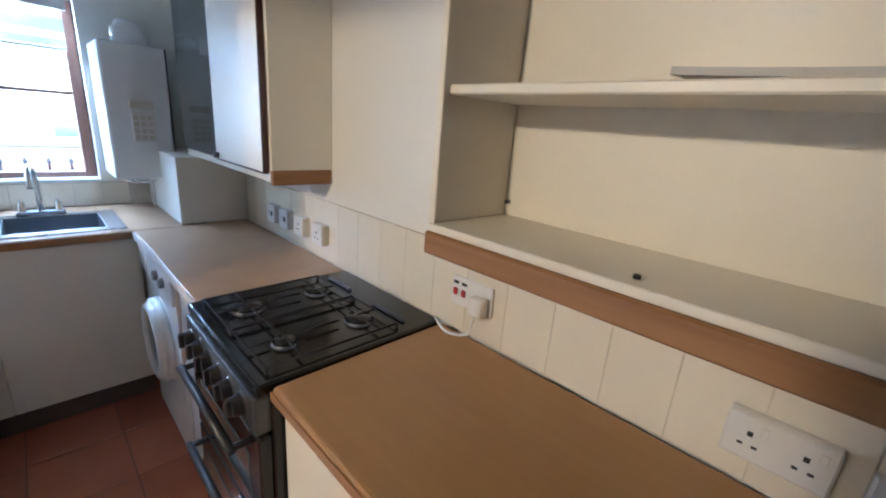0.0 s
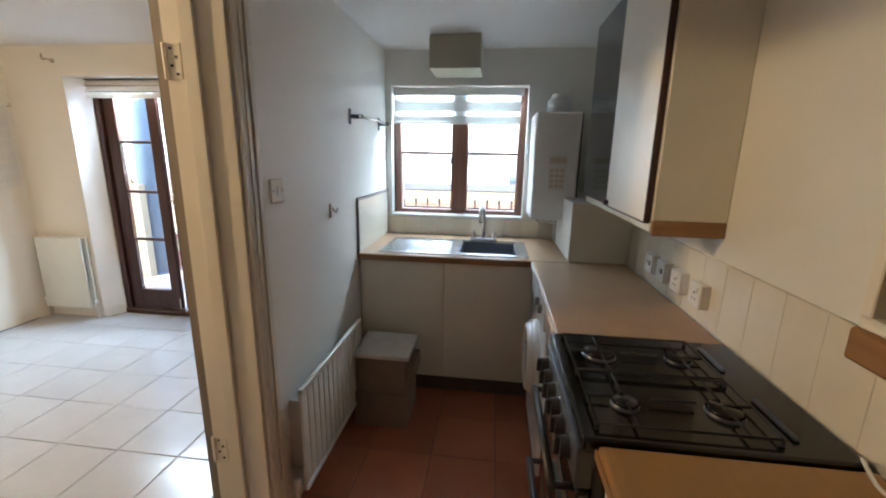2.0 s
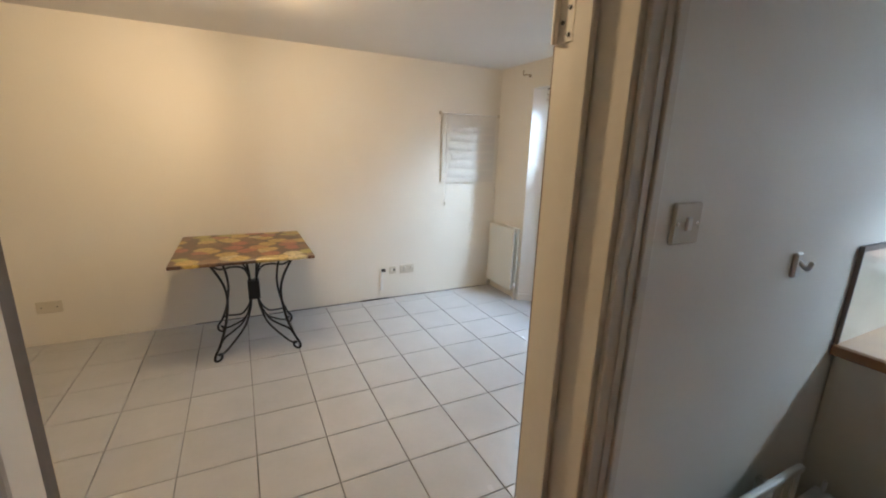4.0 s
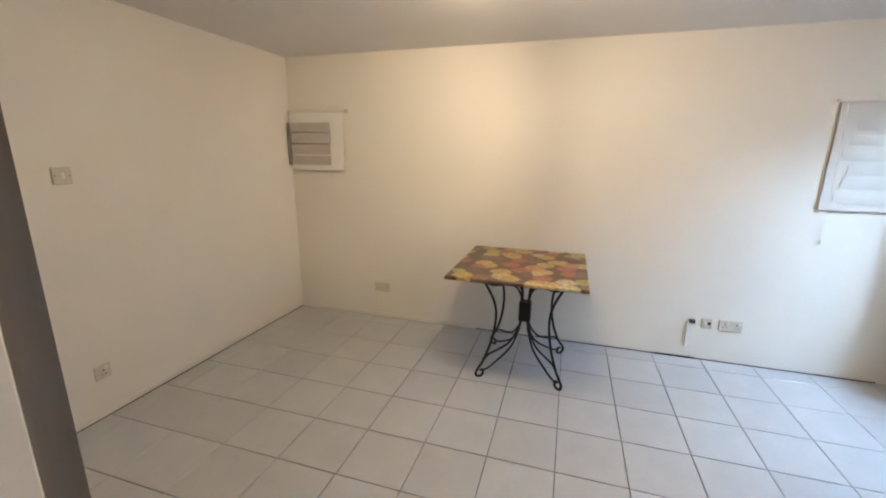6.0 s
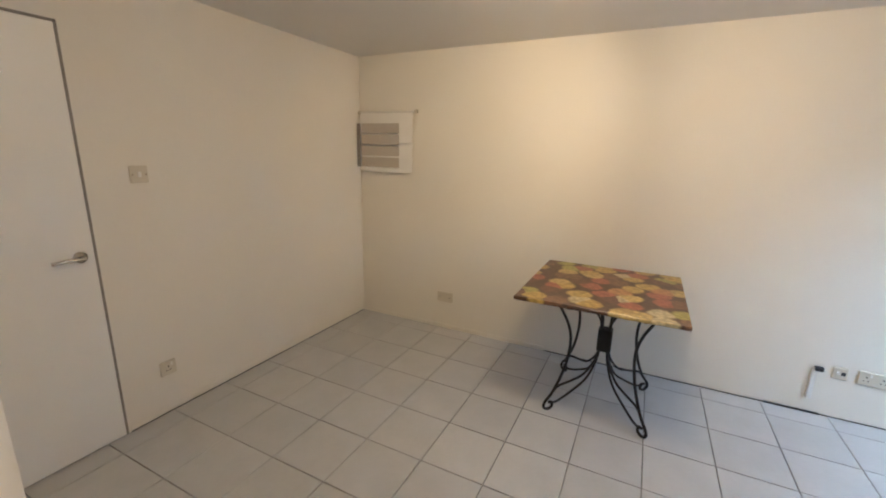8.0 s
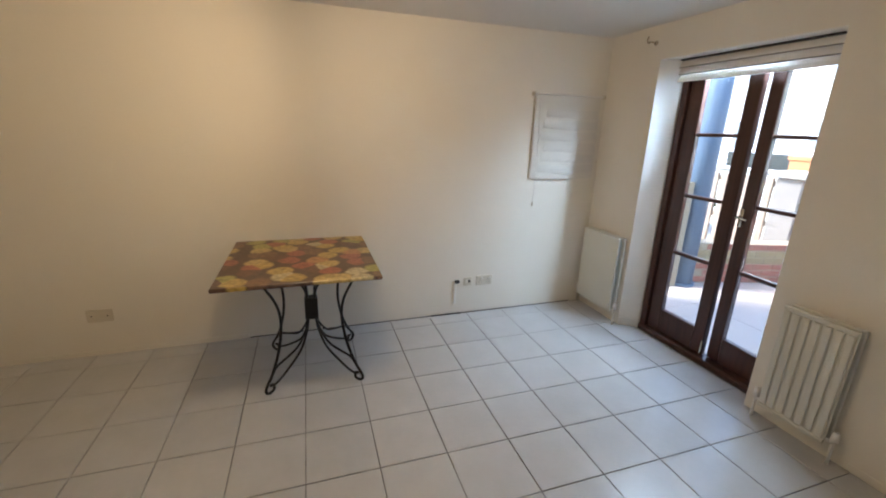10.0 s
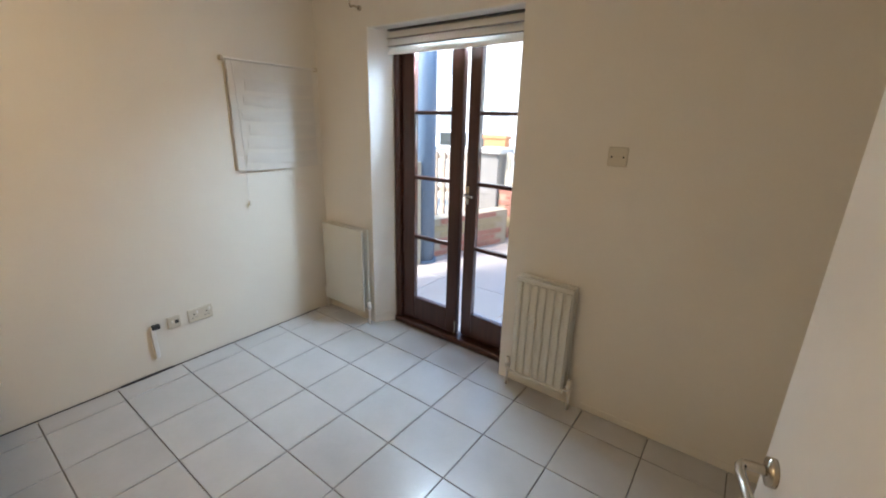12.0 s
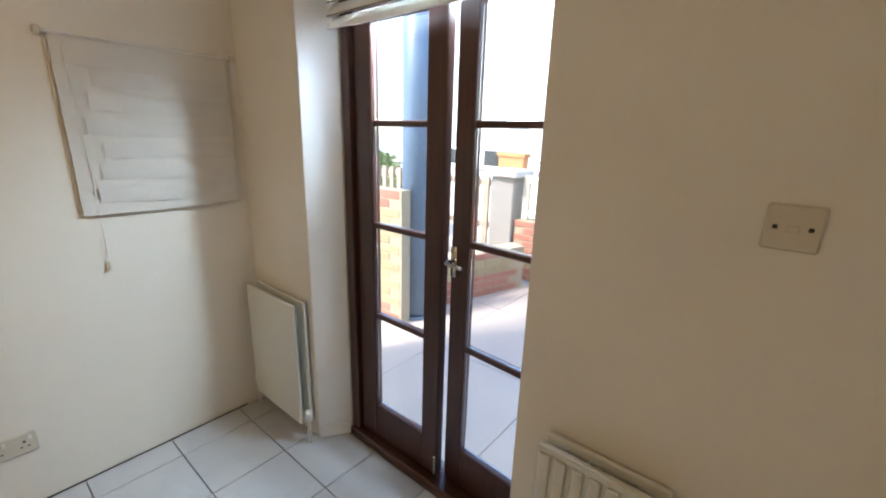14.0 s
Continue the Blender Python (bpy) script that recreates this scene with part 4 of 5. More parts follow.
for x in (0.15, 0.28):
    bm = cyl((x, 3.005, CT + 0.05), 0.017, 0.05, "Z", 14, 0.012)
    B(bm, x - 0.007, 2.95, CT + 0.072, x + 0.007, 3.02, CT + 0.082, 0.003)
    part("tap_lever", bm, CHROME, tp)

# washing machine under the worktop
wm = thing("washing_machine", (0.78, 2.23, 0), "white front-loading washing machine under the worktop", "washing machine")
part("body", box(XF + 0.02, 1.94, 0.01, R - 0.02, 2.53, 0.86, 0.008, 2), WASH, wm)
part("control_panel", box(XF + 0.008, 1.945, 0.735, XF + 0.021, 2.525, 0.855, 0.004), WASH, wm)
dr = part("door", cyl((XF + 0.004, 2.23, 0.48), 0.185, 0.036, "X", 40), WASH, wm, "round white porthole door", True)
bm = bmesh.new()
tube(bm, [(XF - 0.016, 2.23 + 0.152 * math.cos(a * math.pi / 18), 0.48 + 0.152 * math.sin(a * math.pi / 18)) for a in range(37)], 0.021, 10, 0)
part("door_ring", bm, WASH, dr, "raised white door ring", True)
part("door_glass", cyl((XF - 0.014, 2.23, 0.48), 0.133, 0.012, "X", 36, 0.11), DARKGLASS, dr, "dark curved glass", True)
for y in (2.06, 2.16):
    part("dial", cyl((XF + 0.002, y, 0.80), 0.021, 0.02, "X", 20), GREYB, wm, "grey control dial")
part("drawer", box(XF + 0.005, 2.36, 0.755, XF + 0.010, 2.50, 0.84, 0.003), PLAST, wm)

# cooker
CX0, CX1, CY0, CY1 = 0.478, 0.995, 1.045, 1.568
ck = thing("cooker", (0.73, 1.3, 0), "black free-standing gas cooker with four burners", "cooker")
part("body", box(CX0 + 0.03, CY0, 0.02, CX1, CY1, 0.875, 0.004), BLACK, ck)
part("hob", box(CX0, CY0 - 0.001, 0.875, CX1 + 0.022, CY1 + 0.001, 0.905, 0.006, 2), BLACK, ck, "glossy black hob plate")
part("control_panel", box(CX0 - 0.008, CY0 + 0.004, 0.775, CX0 + 0.03, CY1 - 0.004, 0.872, 0.006, 2), PANEL, ck, "dark steel control panel")
for k in range(6):
    y = CY0 + 0.075 + k * 0.075
    bm = cyl((CX0 - 0.020, y, 0.825), 0.022, 0.026, "X", 18, 0.026)
    B(bm, CX0 - 0.046, y - 0.006, 0.803, CX0 - 0.020, y + 0.006, 0.847, 0.003)
    kn = part("knob", bm, DARKP, ck, "black control knob")
    part("knob_ring", cyl((CX0 - 0.0095, y, 0.825), 0.028, 0.004, "X", 20), CHROME, kn)
for z0, z1 in ((0.50, 0.765), (0.10, 0.49)):
    od = part("oven_door", box(CX0 - 0.002, CY0 + 0.004, z0, CX0 + 0.03, CY1 - 0.004, z1, 0.005), BLACK, ck)
    part("oven_window", box(CX0 - 0.004, CY0 + 0.07, z0 + 0.05, CX0 + 0.0, CY1 - 0.07, z1 - 0.08, 0.002), DARKGLASS, od)
    bm = bar([(CX0 - 0.045, CY0 + 0.05, z1 - 0.035), (CX0 - 0.045, CY1 - 0.05, z1 - 0.035)], 0.011, 10, 0)
    for y in (CY0 + 0.06, CY1 - 0.06):
        tube(bm, [(CX0 - 0.002, y, z1 - 0.035), (CX0 - 0.045, y, z1 - 0.035)], 0.009, 8, 0)
    part("handle", bm, DARKP, od, "black bar handle", True)
part("foot_panel", box(CX0 + 0.03, CY0 + 0.01, 0.0, CX1 - 0.03, CY1 - 0.01, 0.02), DARKP, ck)
for i, (x, y, r) in enumerate(((0.60, 1.43, 0.045), (0.82, 1.43, 0.034), (0.60, 1.18, 0.030), (0.82, 1.18, 0.040))):
    bm = cyl((x, y, 0.909), r + 0.003, 0.008, "Z", 24, r - 0.004)
    bn = part("burner", bm, ALU, ck, "aluminium burner ring", True)
    part("burner_cap", cyl((x, y, 0.916), r, 0.008, "Z", 24, r * 0.85), BLACK, bn, "", True)
for y0, y1 in ((CY0 + 0.035, 1.30), (1.312, CY1 - 0.035)):
    bm = bmesh.new()
    x0, x1 = CX0 + 0.035, CX1 - 0.115
    z = 0.919
    ring = [(x0, y0, z), (x1, y0, z), (x1, y1, z), (x0, y1, z), (x0, y0, z)]
    tube(bm, ring, 0.0032, 6, 0)
    ym = (y0 + y1) / 2
    for x in (0.60, 0.82):
        tube(bm, [(x, y0, z), (x, y0 + 0.09, z)], 0.0034, 6, 0)
        tube(bm, [(x, y1, z), (x, y1 - 0.09, z)], 0.0034, 6, 0)
    tube(bm, [(x0, ym, z), (x0 + 0.055, ym, z)], 0.0034, 6, 0)
    tube(bm, [(x1, ym, z), (x1 - 0.06, ym, z)], 0.0034, 6, 0)
    tube(bm, [(0.66, ym, z), (0.76, ym, z)], 0.0034, 6, 0)
    for x, y in ((x0, y0), (x1, y0), (x1, y1), (x0, y1)):
        tube(bm, [(x, y, 0.904), (x, y, z)], 0.005, 6, 0)
    part("pan_support", bm, SUPPORT, ck, "black iron pan support", True)
for y0, y1 in ((CY0 + 0.05, CY0 + 0.20), (CY1 - 0.19, CY1 - 0.05)):
    part("lid_hinge", box(CX1 - 0.085, y0, 0.904, CX1 - 0.070, y1, 0.914, 0.004), PANEL, ck, "steel lid hinge strip")

# upper cabinet, shelf unit
uz0, uz1, ux = 1.22, ZK - 0.004, 0.794
uc = thing("wall_cabinet", (0.9, 2.1, uz0), "cream wall cabinet with one plain and one smoked glass door", "cabinet")
part("end_panel", box(ux + 0.004, 1.692, uz0 + 0.052, R - 0.001, 1.71, uz1, 0.002), CAB, uc)
part("body", box(ux + 0.03, 1.71, uz0 + 0.052, R - 0.001, 2.72, uz1, 0.002), CAB, uc)
part("bottom_trim", box(ux + 0.006, 1.690, uz0, R - 0.002, 1.712, uz0 + 0.052, 0.003), OAKX, uc, "brown wood pelmet strip")
part("bottom_trim", box(ux + 0.004, 1.712, uz0 + 0.01, ux + 0.022, 2.72, uz0 + 0.052, 0.003), CAB, uc)
dd = part("door", box(ux - 0.018, 1.715, uz0 + 0.045, ux + 0.003, 2.20, uz1 - 0.02, 0.003), CAB, uc, "plain cream door with brown edges")
part("edge_strip", box(ux - 0.019, 1.7085, uz0 + 0.045, ux + 0.003, 1.7145, uz1 - 0.02, 0.001), WOODD, dd, "dark brown door edge")
part("edge_strip", box(ux - 0.019, 1.7145, uz0 + 0.039, ux + 0.003, 2.20, uz0 + 0.0445, 0.001), WOODD, dd)
gd = part("glass_door", box(ux - 0.012, 2.21, uz0 + 0.045, ux + 0.003, 2.71, uz1 - 0.02, 0.002), DARKGLASS, uc, "smoked glass door")
part("door_knob", cyl((ux - 0.026, 2.17, uz0 + 0.06), 0.012, 0.022, "X", 14), DARKP, dd)
# boxed-in corner under the cabinet
solid("wall_corner_box", box(0.70, 2.56, CT + 0.001, R - 0.009, KN - 0.011, uz0 + 0.01, 0.003), KWALL, "cream boxing in the kitchen corner", "boxing", kind="structure")

su = thing("shelf_unit", (0.9, 0.2, 1.22), "open cream wall shelf unit with a brown front trim", "shelf")
sz = 1.222
part("side", box(0.785, 0.862, sz + 0.045, R - 0.001, 0.88, ZK - 0.003, 0.002), SHELFW, su)
part("side", box(0.785, -0.45, sz + 0.045, R - 0.001, -0.432, ZK - 0.003, 0.002), SHELFW, su)
part("bottom", box(0.785, -0.432, sz + 0.027, R - 0.001, 0.880, sz + 0.0445, 0.002), SHELFW, su)
part("mid_shelf", box(0.800, -0.431, 1.522, R - 0.006, 0.861, 1.540, 0.003), SHELFW, su)
part("back", box(R - 0.006, -0.431, sz + 0.045, R - 0.001, 0.861, ZK - 0.004), SHELFW, su)
part("front_trim", box(0.779, -0.45, sz - 0.022, 0.797, 0.884, sz + 0.0265, 0.004), OAK, su, "brown wooden front trim")
part("loose_screw", cyl((0.823, 0.462, sz + 0.0475), 0.006, 0.006, "Z", 8), DARKP, su)
part("shelf_peg", cyl((R - 0.012, 0.85, 1.30), 0.005, 0.012, "X", 8), DARKP, su)
bm = bmesh.new()
rows = []
for i in range(13):
    t = i / 12
    y, lift = -0.10 + 0.58 * t, 0.010 * max(0.0, t - 0.45) ** 2 / 0.3
    rows.append([bm.verts.new((x, y - 0.03 * (x > 0.9) * t, 1.5405 + lift * (0.6 + 2.2 * (0.99 - x)) + dz)) for x, dz in ((0.83, 0.0), (0.99, 0.0), (0.99, 0.010), (0.83, 0.010))])
for p, r in zip(rows, rows[1:]):
    for j in range(4):
        bm.faces.new((p[j], r[j], r[(j + 1) % 4], p[(j + 1) % 4]))
bm.faces.new(rows[0])
bm.faces.new(rows[-1])
solid("loose_board", bm, SHEETM, "thin grey board with a curled end on the shelf", "board")

# sockets along the worktop
for y, k in ((2.187, "spur"), (2.05, "spur"), (1.904, "socket"), (1.744, "socket")):
    plate("kitchen_socket", "E", y, 1.008, 0.086, 0.086, "white surface-mounted socket on the cream tiles", "socket", PLAST, k, 0.024)
ob = plate("cooker_switch", "E", 0.93, 1.025, 0.146, 0.086, "white double socket with red switches above the worktop", "socket", PLAST, "none")
for y in (0.955, 0.985):
    part("red_rocker", box(R - 0.024, y - 0.007, 1.012, R - 0.017, y + 0.007, 1.032, 0.002), REDP, ob, "red rocker switch")
    part("dark_slot", box(R - 0.020, y - 0.009, 1.045, R - 0.0175, y + 0.009, 1.053), DARKP, ob)
pg = thing("plug", (R - 0.018, 0.885, 1.0), "white plug with a flex looping to the cooker", "plug")
part("plug_body", box(R - 0.055, 0.862, 0.985, R - 0.0185, 0.912, 1.04, 0.012, 2), PLAST, pg)
part("flex", bar([(R - 0.045, 0.888, 0.988), (R - 0.06, 0.90, 0.935), (R - 0.06, 0.97, 0.912), (R - 0.045, 1.03, 0.925), (R - 0.012, 1.06, 0.90)], 0.004, 8, 6), PLAST, pg, "", True)
plate("kitchen_socket", "E", 0.25, 1.0, 0.146, 0.086, "white double socket above the tan worktop", "socket", PLAST, "socket", 0.016)
plate("kitchen_socket", "E", 0.07, 0.985, 0.146, 0.086, "white double socket above the tan worktop", "socket", PLAST, "socket", 0.016)

# boiler
bo = thing("boiler", (0.65, 2.98, 1.08), "white wall-hung gas boiler with a round flue", "boiler")
part("case", box(0.505, 2.88, 1.085, 0.775, KN - 0.001, 1.735, 0.012, 3), WASH, bo)
part("control_flap", box(0.60, 2.875, 1.27, 0.70, 2.881, 1.42, 0.003), PLAST, bo, "off-white control flap")
cell = mesh_of("label_cell", box(-0.0115, -0.00125, -0.011, 0.0115, 0.00125, 0.011, 0.001), BEIGEP)
for i in range(4):
    for k in range(3):
        piece("label_cell", cell, (0.6185 + k * 0.03, 2.87425, 1.296 + i * 0.032), bo)
part("vent_slot", box(0.60, 2.874, 1.435, 0.70, 2.881, 1.47, 0.002), BEIGEP, bo)
bm = cyl((0.66, 3.05, 1.775), 0.075, 0.08, "Z", 28)
C(bm, (0.66, 3.05, 1.83), 0.075, 0.05, "Z", 28, 0.045)
tube(bm, [(0.66, 3.05, 1.80), (0.66, KN, 1.80)], 0.05, 16, 0)
part("flue", bm, WASH, bo, "", True)
part("side_seam", box(0.7745, 2.884, 1.09, 0.780, 2.90, 1.73, 0.001), DARKP, bo)
bm = bmesh.new()
for x, dz in ((0.56, 0.03), (0.60, 0.05)):
    tube(bm, [(x, 3.02, 1.09), (x, 3.02, 1.06), (x + 0.05, 3.03, 1.045), (x + 0.10, 3.05, 1.05)], 0.008, 8, 4)
part("pipe", bm, CHROME, bo, "", True)
bm = bar([(0.735, 3.05, 1.09), (0.735, 3.05, 0.905)], 0.011, 10, 0)
tube(bm, [(0.69, 3.08, 1.09), (0.69, 3.08, 0.905)], 0.009, 10, 0)
part("gas_pipe", bm, PLAST, bo, "white painted gas pipe", True)
part("gas_cock", box(0.715, 3.02, 0.955, 0.765, 3.08, 0.985, 0.006), BRASSY, bo)

# kitchen ceiling lamp: square cream shade
kl = thing("ceiling_lamp", (0.0, 2.95, ZK), "square cream ceiling lamp shade, unlit", "ceiling lamp")
part("base_plate", box(-0.14, 2.86, ZK - 0.014, 0.16, 3.16, ZK - 0.001, 0.002), BEIGEP, kl)
bm = bmesh.new()
z0, z1 = ZK - 0.19, ZK - 0.014
for a in (0, 1):
    B(bm, -0.145 + a * 0.302, 2.855, z0, -0.139 + a * 0.302, 3.165, z1, 0.002)
    B(bm, -0.139, 2.855 + a * 0.304, z0, 0.157, 2.861 + a * 0.304, z1, 0.002)
B(bm, -0.139, 2.861, z0, 0.157, 3.159, z0 + 0.005)
part("shade", bm, SHADE, kl)

# step stool of boards beside the radiator
st = thing("step_stool", (-0.31, 2.35, 0), "worn wooden step stool with a pale top board", "stool")
part("top_board", box(-0.445, 2.20, 0.405, -0.135, 2.495, 0.43, 0.004), CARDTOP, st, "pale scuffed top board")
part("upper_box", box(-0.43, 2.215, 0.20, -0.155, 2.485, 0.405, 0.004), CARD, st)
part("side_lip", box(-0.155, 2.23, 0.27, -0.115, 2.45, 0.36, 0.006), CARD, st)
part("corner_peg", box(-0.425, 2.475, 0.43, -0.415, 2.485, 0.47, 0.002), CARDTOP, st)
part("lower_box", box(-0.44, 2.20, 0.0, -0.15, 2.49, 0.20, 0.004), CARD, st)

# ---- skirting and trim ----
bm = box(W, S, 0.0, W + 0.004, 0.45, 0.035, 0.002)
solid("baseboard_west", bm, WALL, "low painted skirting along the wall", "skirting", kind="structure")
solid("baseboard_south", box(W + 0.004, S, 0.0, -1.66, S + 0.004, 0.04, 0.002), WALL, "low painted skirting along the wall", "skirting", kind="structure")
solid("baseboard_north", box(-1.57, N - 0.004, 0.0, P, N, 0.04, 0.002), WALL, "low painted skirting along the wall", "skirting", kind="structure")
solid("trim_floor_gap_west", box(W, 0.455, 0.0, W + 0.003, 3.20, 0.006), DARKP, "dark open joint between wall and floor", "joint", kind="structure")
solid("trim_floor_gap_south", box(W + 0.01, S + 0.004, 0.0, -1.66, S + 0.0065, 0.005), DARKP, "dark open joint between skirting and floor", "joint", kind="structure")
solid("trim_floor_gap_west_dark", box(W + 0.003, 1.85, 0.0, W + 0.008, 2.12, 0.012), DARKP, "wide dark open joint under the aerial outlet", "joint", kind="structure")
solid("baseboard_reveal", box(-0.004, 0.0, 0.0, 0.004, 0.155, 0.07, 0.003), REVEAL, "white skirting block in the door reveal", "skirting", kind="structure").matrix_basis = pose(DX0 - 0.076, N - 0.004, 0, 0, 0, -33.5)
bm = box(K + 0.001, 2.548, CT + 0.001, K + 0.010, 3.215, 1.205)
sp = solid("splash_panel", bm, WTILE, "cream splash panel beside the sink", "splashback", kind="structure")
bm = box(K + 0.001, 2.541, CT + 0.001, K + 0.014, 2.5475, 1.21)
B(bm, K + 0.001, 2.541, 1.2055, K + 0.014, 3.215, 1.222)
solid("trim_splash", bm, GREYB, "dark metal trim round the splash panel", "trim", kind="structure")


# ---- outside ----
G = -0.05
bm = bmesh.new()
vs = [bm.verts.new(p) for p in ((-600, -600, G - 0.1), (600, -600, G - 0.1), (600, 600, G - 0.1), (-600, 600, G - 0.1))]
bm.faces.new(vs)
solid("ground", bm, GROUNDM, "pale open ground reaching the horizon", "ground", kind="structure")
solid("patio_bed", box(-7.0, OUT, G - 0.09, 3.5, 6.25, G - 0.012), MORTAR, "mortar bed of the paved patio", "pavement", kind="structure")
solid("road", box(-40, 8.6, G - 0.099, 40, 14.5, G - 0.05), ROADM, "grey asphalt street beyond the patio", "road", kind="structure")
solid("pavement", box(-40, 6.9, G - 0.099, 40, 8.6, G + 0.0, 0.01), STONE, "pale pavement with a kerb along the street", "pavement", kind="structure")

# blue steel column
col = thing("column", (-3.89, 4.80, G), "round blue painted steel column on the patio", "column")
part("shaft", cyl((-3.89, 4.80, 1.6), 0.115, 3.3, "Z", 36), BLUEP, col, "", True)
part("base_ring", cyl((-3.89, 4.80, G + 0.015), 0.14, 0.03, "Z", 36), BLUEP, col)

# brick walls of the patio
BL, BH, BD, JT = 0.215, 0.065, 0.1025, 0.010
brick_mesh = {}
for key, m in (("y", BRICKY), ("r", BRICKR)):
    bm = box(-BL / 2, -BD / 2, -BH / 2, BL / 2, BD / 2, BH / 2, 0.004)
    brick_mesh[key] = mesh_of("brick", bm, m)


def brick_wall(name, a, b, courses, label, red=(), thick=0.205, faces=(-1, 1)):
    """A low wall of bricks laid in half bond from a to b, with its mortar core; red courses by number."""
    a, b = Vector((*a, 0)), Vector((*b, 0))
    way = (b - a).normalized()
    turn = math.atan2(way.y, way.x)
    length = (b - a).length
    height = courses * (BH + JT)
    ob = thing(name, (a.x, a.y, G), label, "wall", kind="structure")
    core = box(0.004, -thick / 2 + 0.006, 0, length - 0.004, thick / 2 - 0.006, height - 0.002)
    bmesh.ops.rotate(core, verts=core.verts, cent=(0, 0, 0), matrix=Matrix.Rotation(turn, 3, "Z"))
    bmesh.ops.translate(core, verts=core.verts, vec=(a.x, a.y, G))
    part("mortar_core", core, MORTAR, ob)
    side = Vector((-way.y, way.x, 0))
    step = BL + JT
    for c in range(courses):
        key = "r" if c in red else "y"
        n = int(length / step)
        off = 0 if c % 2 else step / 2
        for i in range(n + 1):
            x = i * step + off + BL / 2 - step / 2
            if x - BL / 2 < -0.01 or x + BL / 2 > length + 0.01:
                continue
            for s in faces:
                q = a + way * x + side * s * (thick / 2 - BD / 2 + 0.0)
                piece("brick", brick_mesh[key], (q.x, q.y, G + c * (BH + JT) + BH / 2 + JT / 2), ob, turn=turn)
    return ob, height


w1, h1 = brick_wall("garden_wall_pier", (-5.2, 4.625), (-3.83, 4.625), 15, "yellow brick garden wall with red brick courses", red=(0, 1, 13, 14), thick=0.11, faces=(-1,))
w2, h2 = brick_wall("garden_wall_low", (-3.98, 4.98), (-3.64, 6.14), 6, "low red and yellow brick garden wall", red=(0, 1, 2, 5))
w3, h3 = brick_wall("garden_wall_front", (-3.80, 6.40), (2.6, 6.40), 9, "low front garden wall of yellow and red brick", red=(0, 1, 4, 5, 6, 7, 8))
w4, h4 = brick_wall("garden_wall_street", (-2.5, 8.42), (2.4, 8.42), 11, "red and yellow brick wall along the street", red=range(8), faces=(-1,))
solid("wall_coping", box(-2.5, 8.30, G + h4, 2.4, 8.54, G + h4 + 0.15, 0.02), ROOFM, "dark grey band along the top of the street wall", "coping")
# stone pier with a cap
pr = thing("gate_pier", (-3.95, 6.4, G), "grey brick gate pier with a stone cap", "pier")
part("shaft", box(-4.10, 6.25, G, -3.81, 6.55, 1.08, 0.01), PIERM, pr)
part("cap", box(-4.15, 6.20, 1.08, -3.76, 6.60, 1.16, 0.015), STONE, pr)
# pale timber frame beside the pier, on the front wall
tf = thing("railing_panel", (-3.4, 6.4, G + h3), "cream painted timber railing panel beside the gate pier", "railing")
for x in (-3.76, -3.06):
    part("post", box(x, 6.37, G + h3, x + 0.07, 6.43, 1.10, 0.006), CREAMT, tf)
for z in (0.66, 1.02):
    part("rail", box(-3.69, 6.38, z, -3.06, 6.42, z + 0.06, 0.005), CREAMT, tf)
for k in range(4):
    part("slat", box(-3.60 + k * 0.13, 6.388, 0.72, -3.565 + k * 0.13, 6.412, 1.02, 0.003), CREAMT, tf)
# white rendered wall along the pavement, with a terracotta trough on it
ww = thing("rendered_wall", (-5.4, 8.55, G), "white rendered street wall with a flat coping", "wall")
part("wall", box(-9.0, 8.47, G, -2.6, 8.63, 0.94, 0.006), RENDERW, ww)
part("coping", box(-9.0, 8.43, 0.94, -2.6, 8.67, 1.0, 0.012), STONE, ww)
tr = thing("planter_trough", (-5.15, 8.55, 1.0), "orange terracotta trough on the white wall", "planter")
bm = box(-5.40, 8.46, 1.0, -4.92, 8.64, 1.23, 0.012)
B(bm, -5.43, 8.44, 1.19, -4.89, 8.66, 1.255, 0.012, 2)
part("trough", bm, TERRA, tr)
# timber railings on the low walls
rl = thing("timber_fence", (-4.9, 6.4, G), "weathered timber fence with upright slats", "fence")
for z in (0.45, 0.95):
    part("rail", box(-6.2, 6.38, z, -4.16, 6.42, z + 0.07, 0.004), TIMBER, rl)
for k in range(14):
    x = -6.15 + k * 0.145
    part("slat", box(x, 6.345, G, x + 0.075, 6.38, 1.06, 0.005), TIMBER, rl)
# iron railing on the front wall, below the kitchen window's view
ir = thing("iron_railing", (-0.5, 6.4, G + h3), "black iron railing with ball finials on the front wall", "railing")
zr = G + h3
for z in (zr + 0.05,):
    part("rail", box(-2.95, 6.385, z, 2.5, 6.415, z + 0.03, 0.003), IRON, ir)
post = mesh_of("baluster", cyl((0, 0, 0.08), 0.013, 0.16, "Z", 8), IRON)
ball = mesh_of("finial", cyl((0, 0, 0), 0.028, 0.06, "Z", 8, 0.004), IRON)
for k in range(30):
    x = -2.88 + k * 0.18
    pb = piece("baluster", post, (x, 6.4, zr), ir)
    piece("finial", ball, (x, 6.4, zr + 0.185), ir)


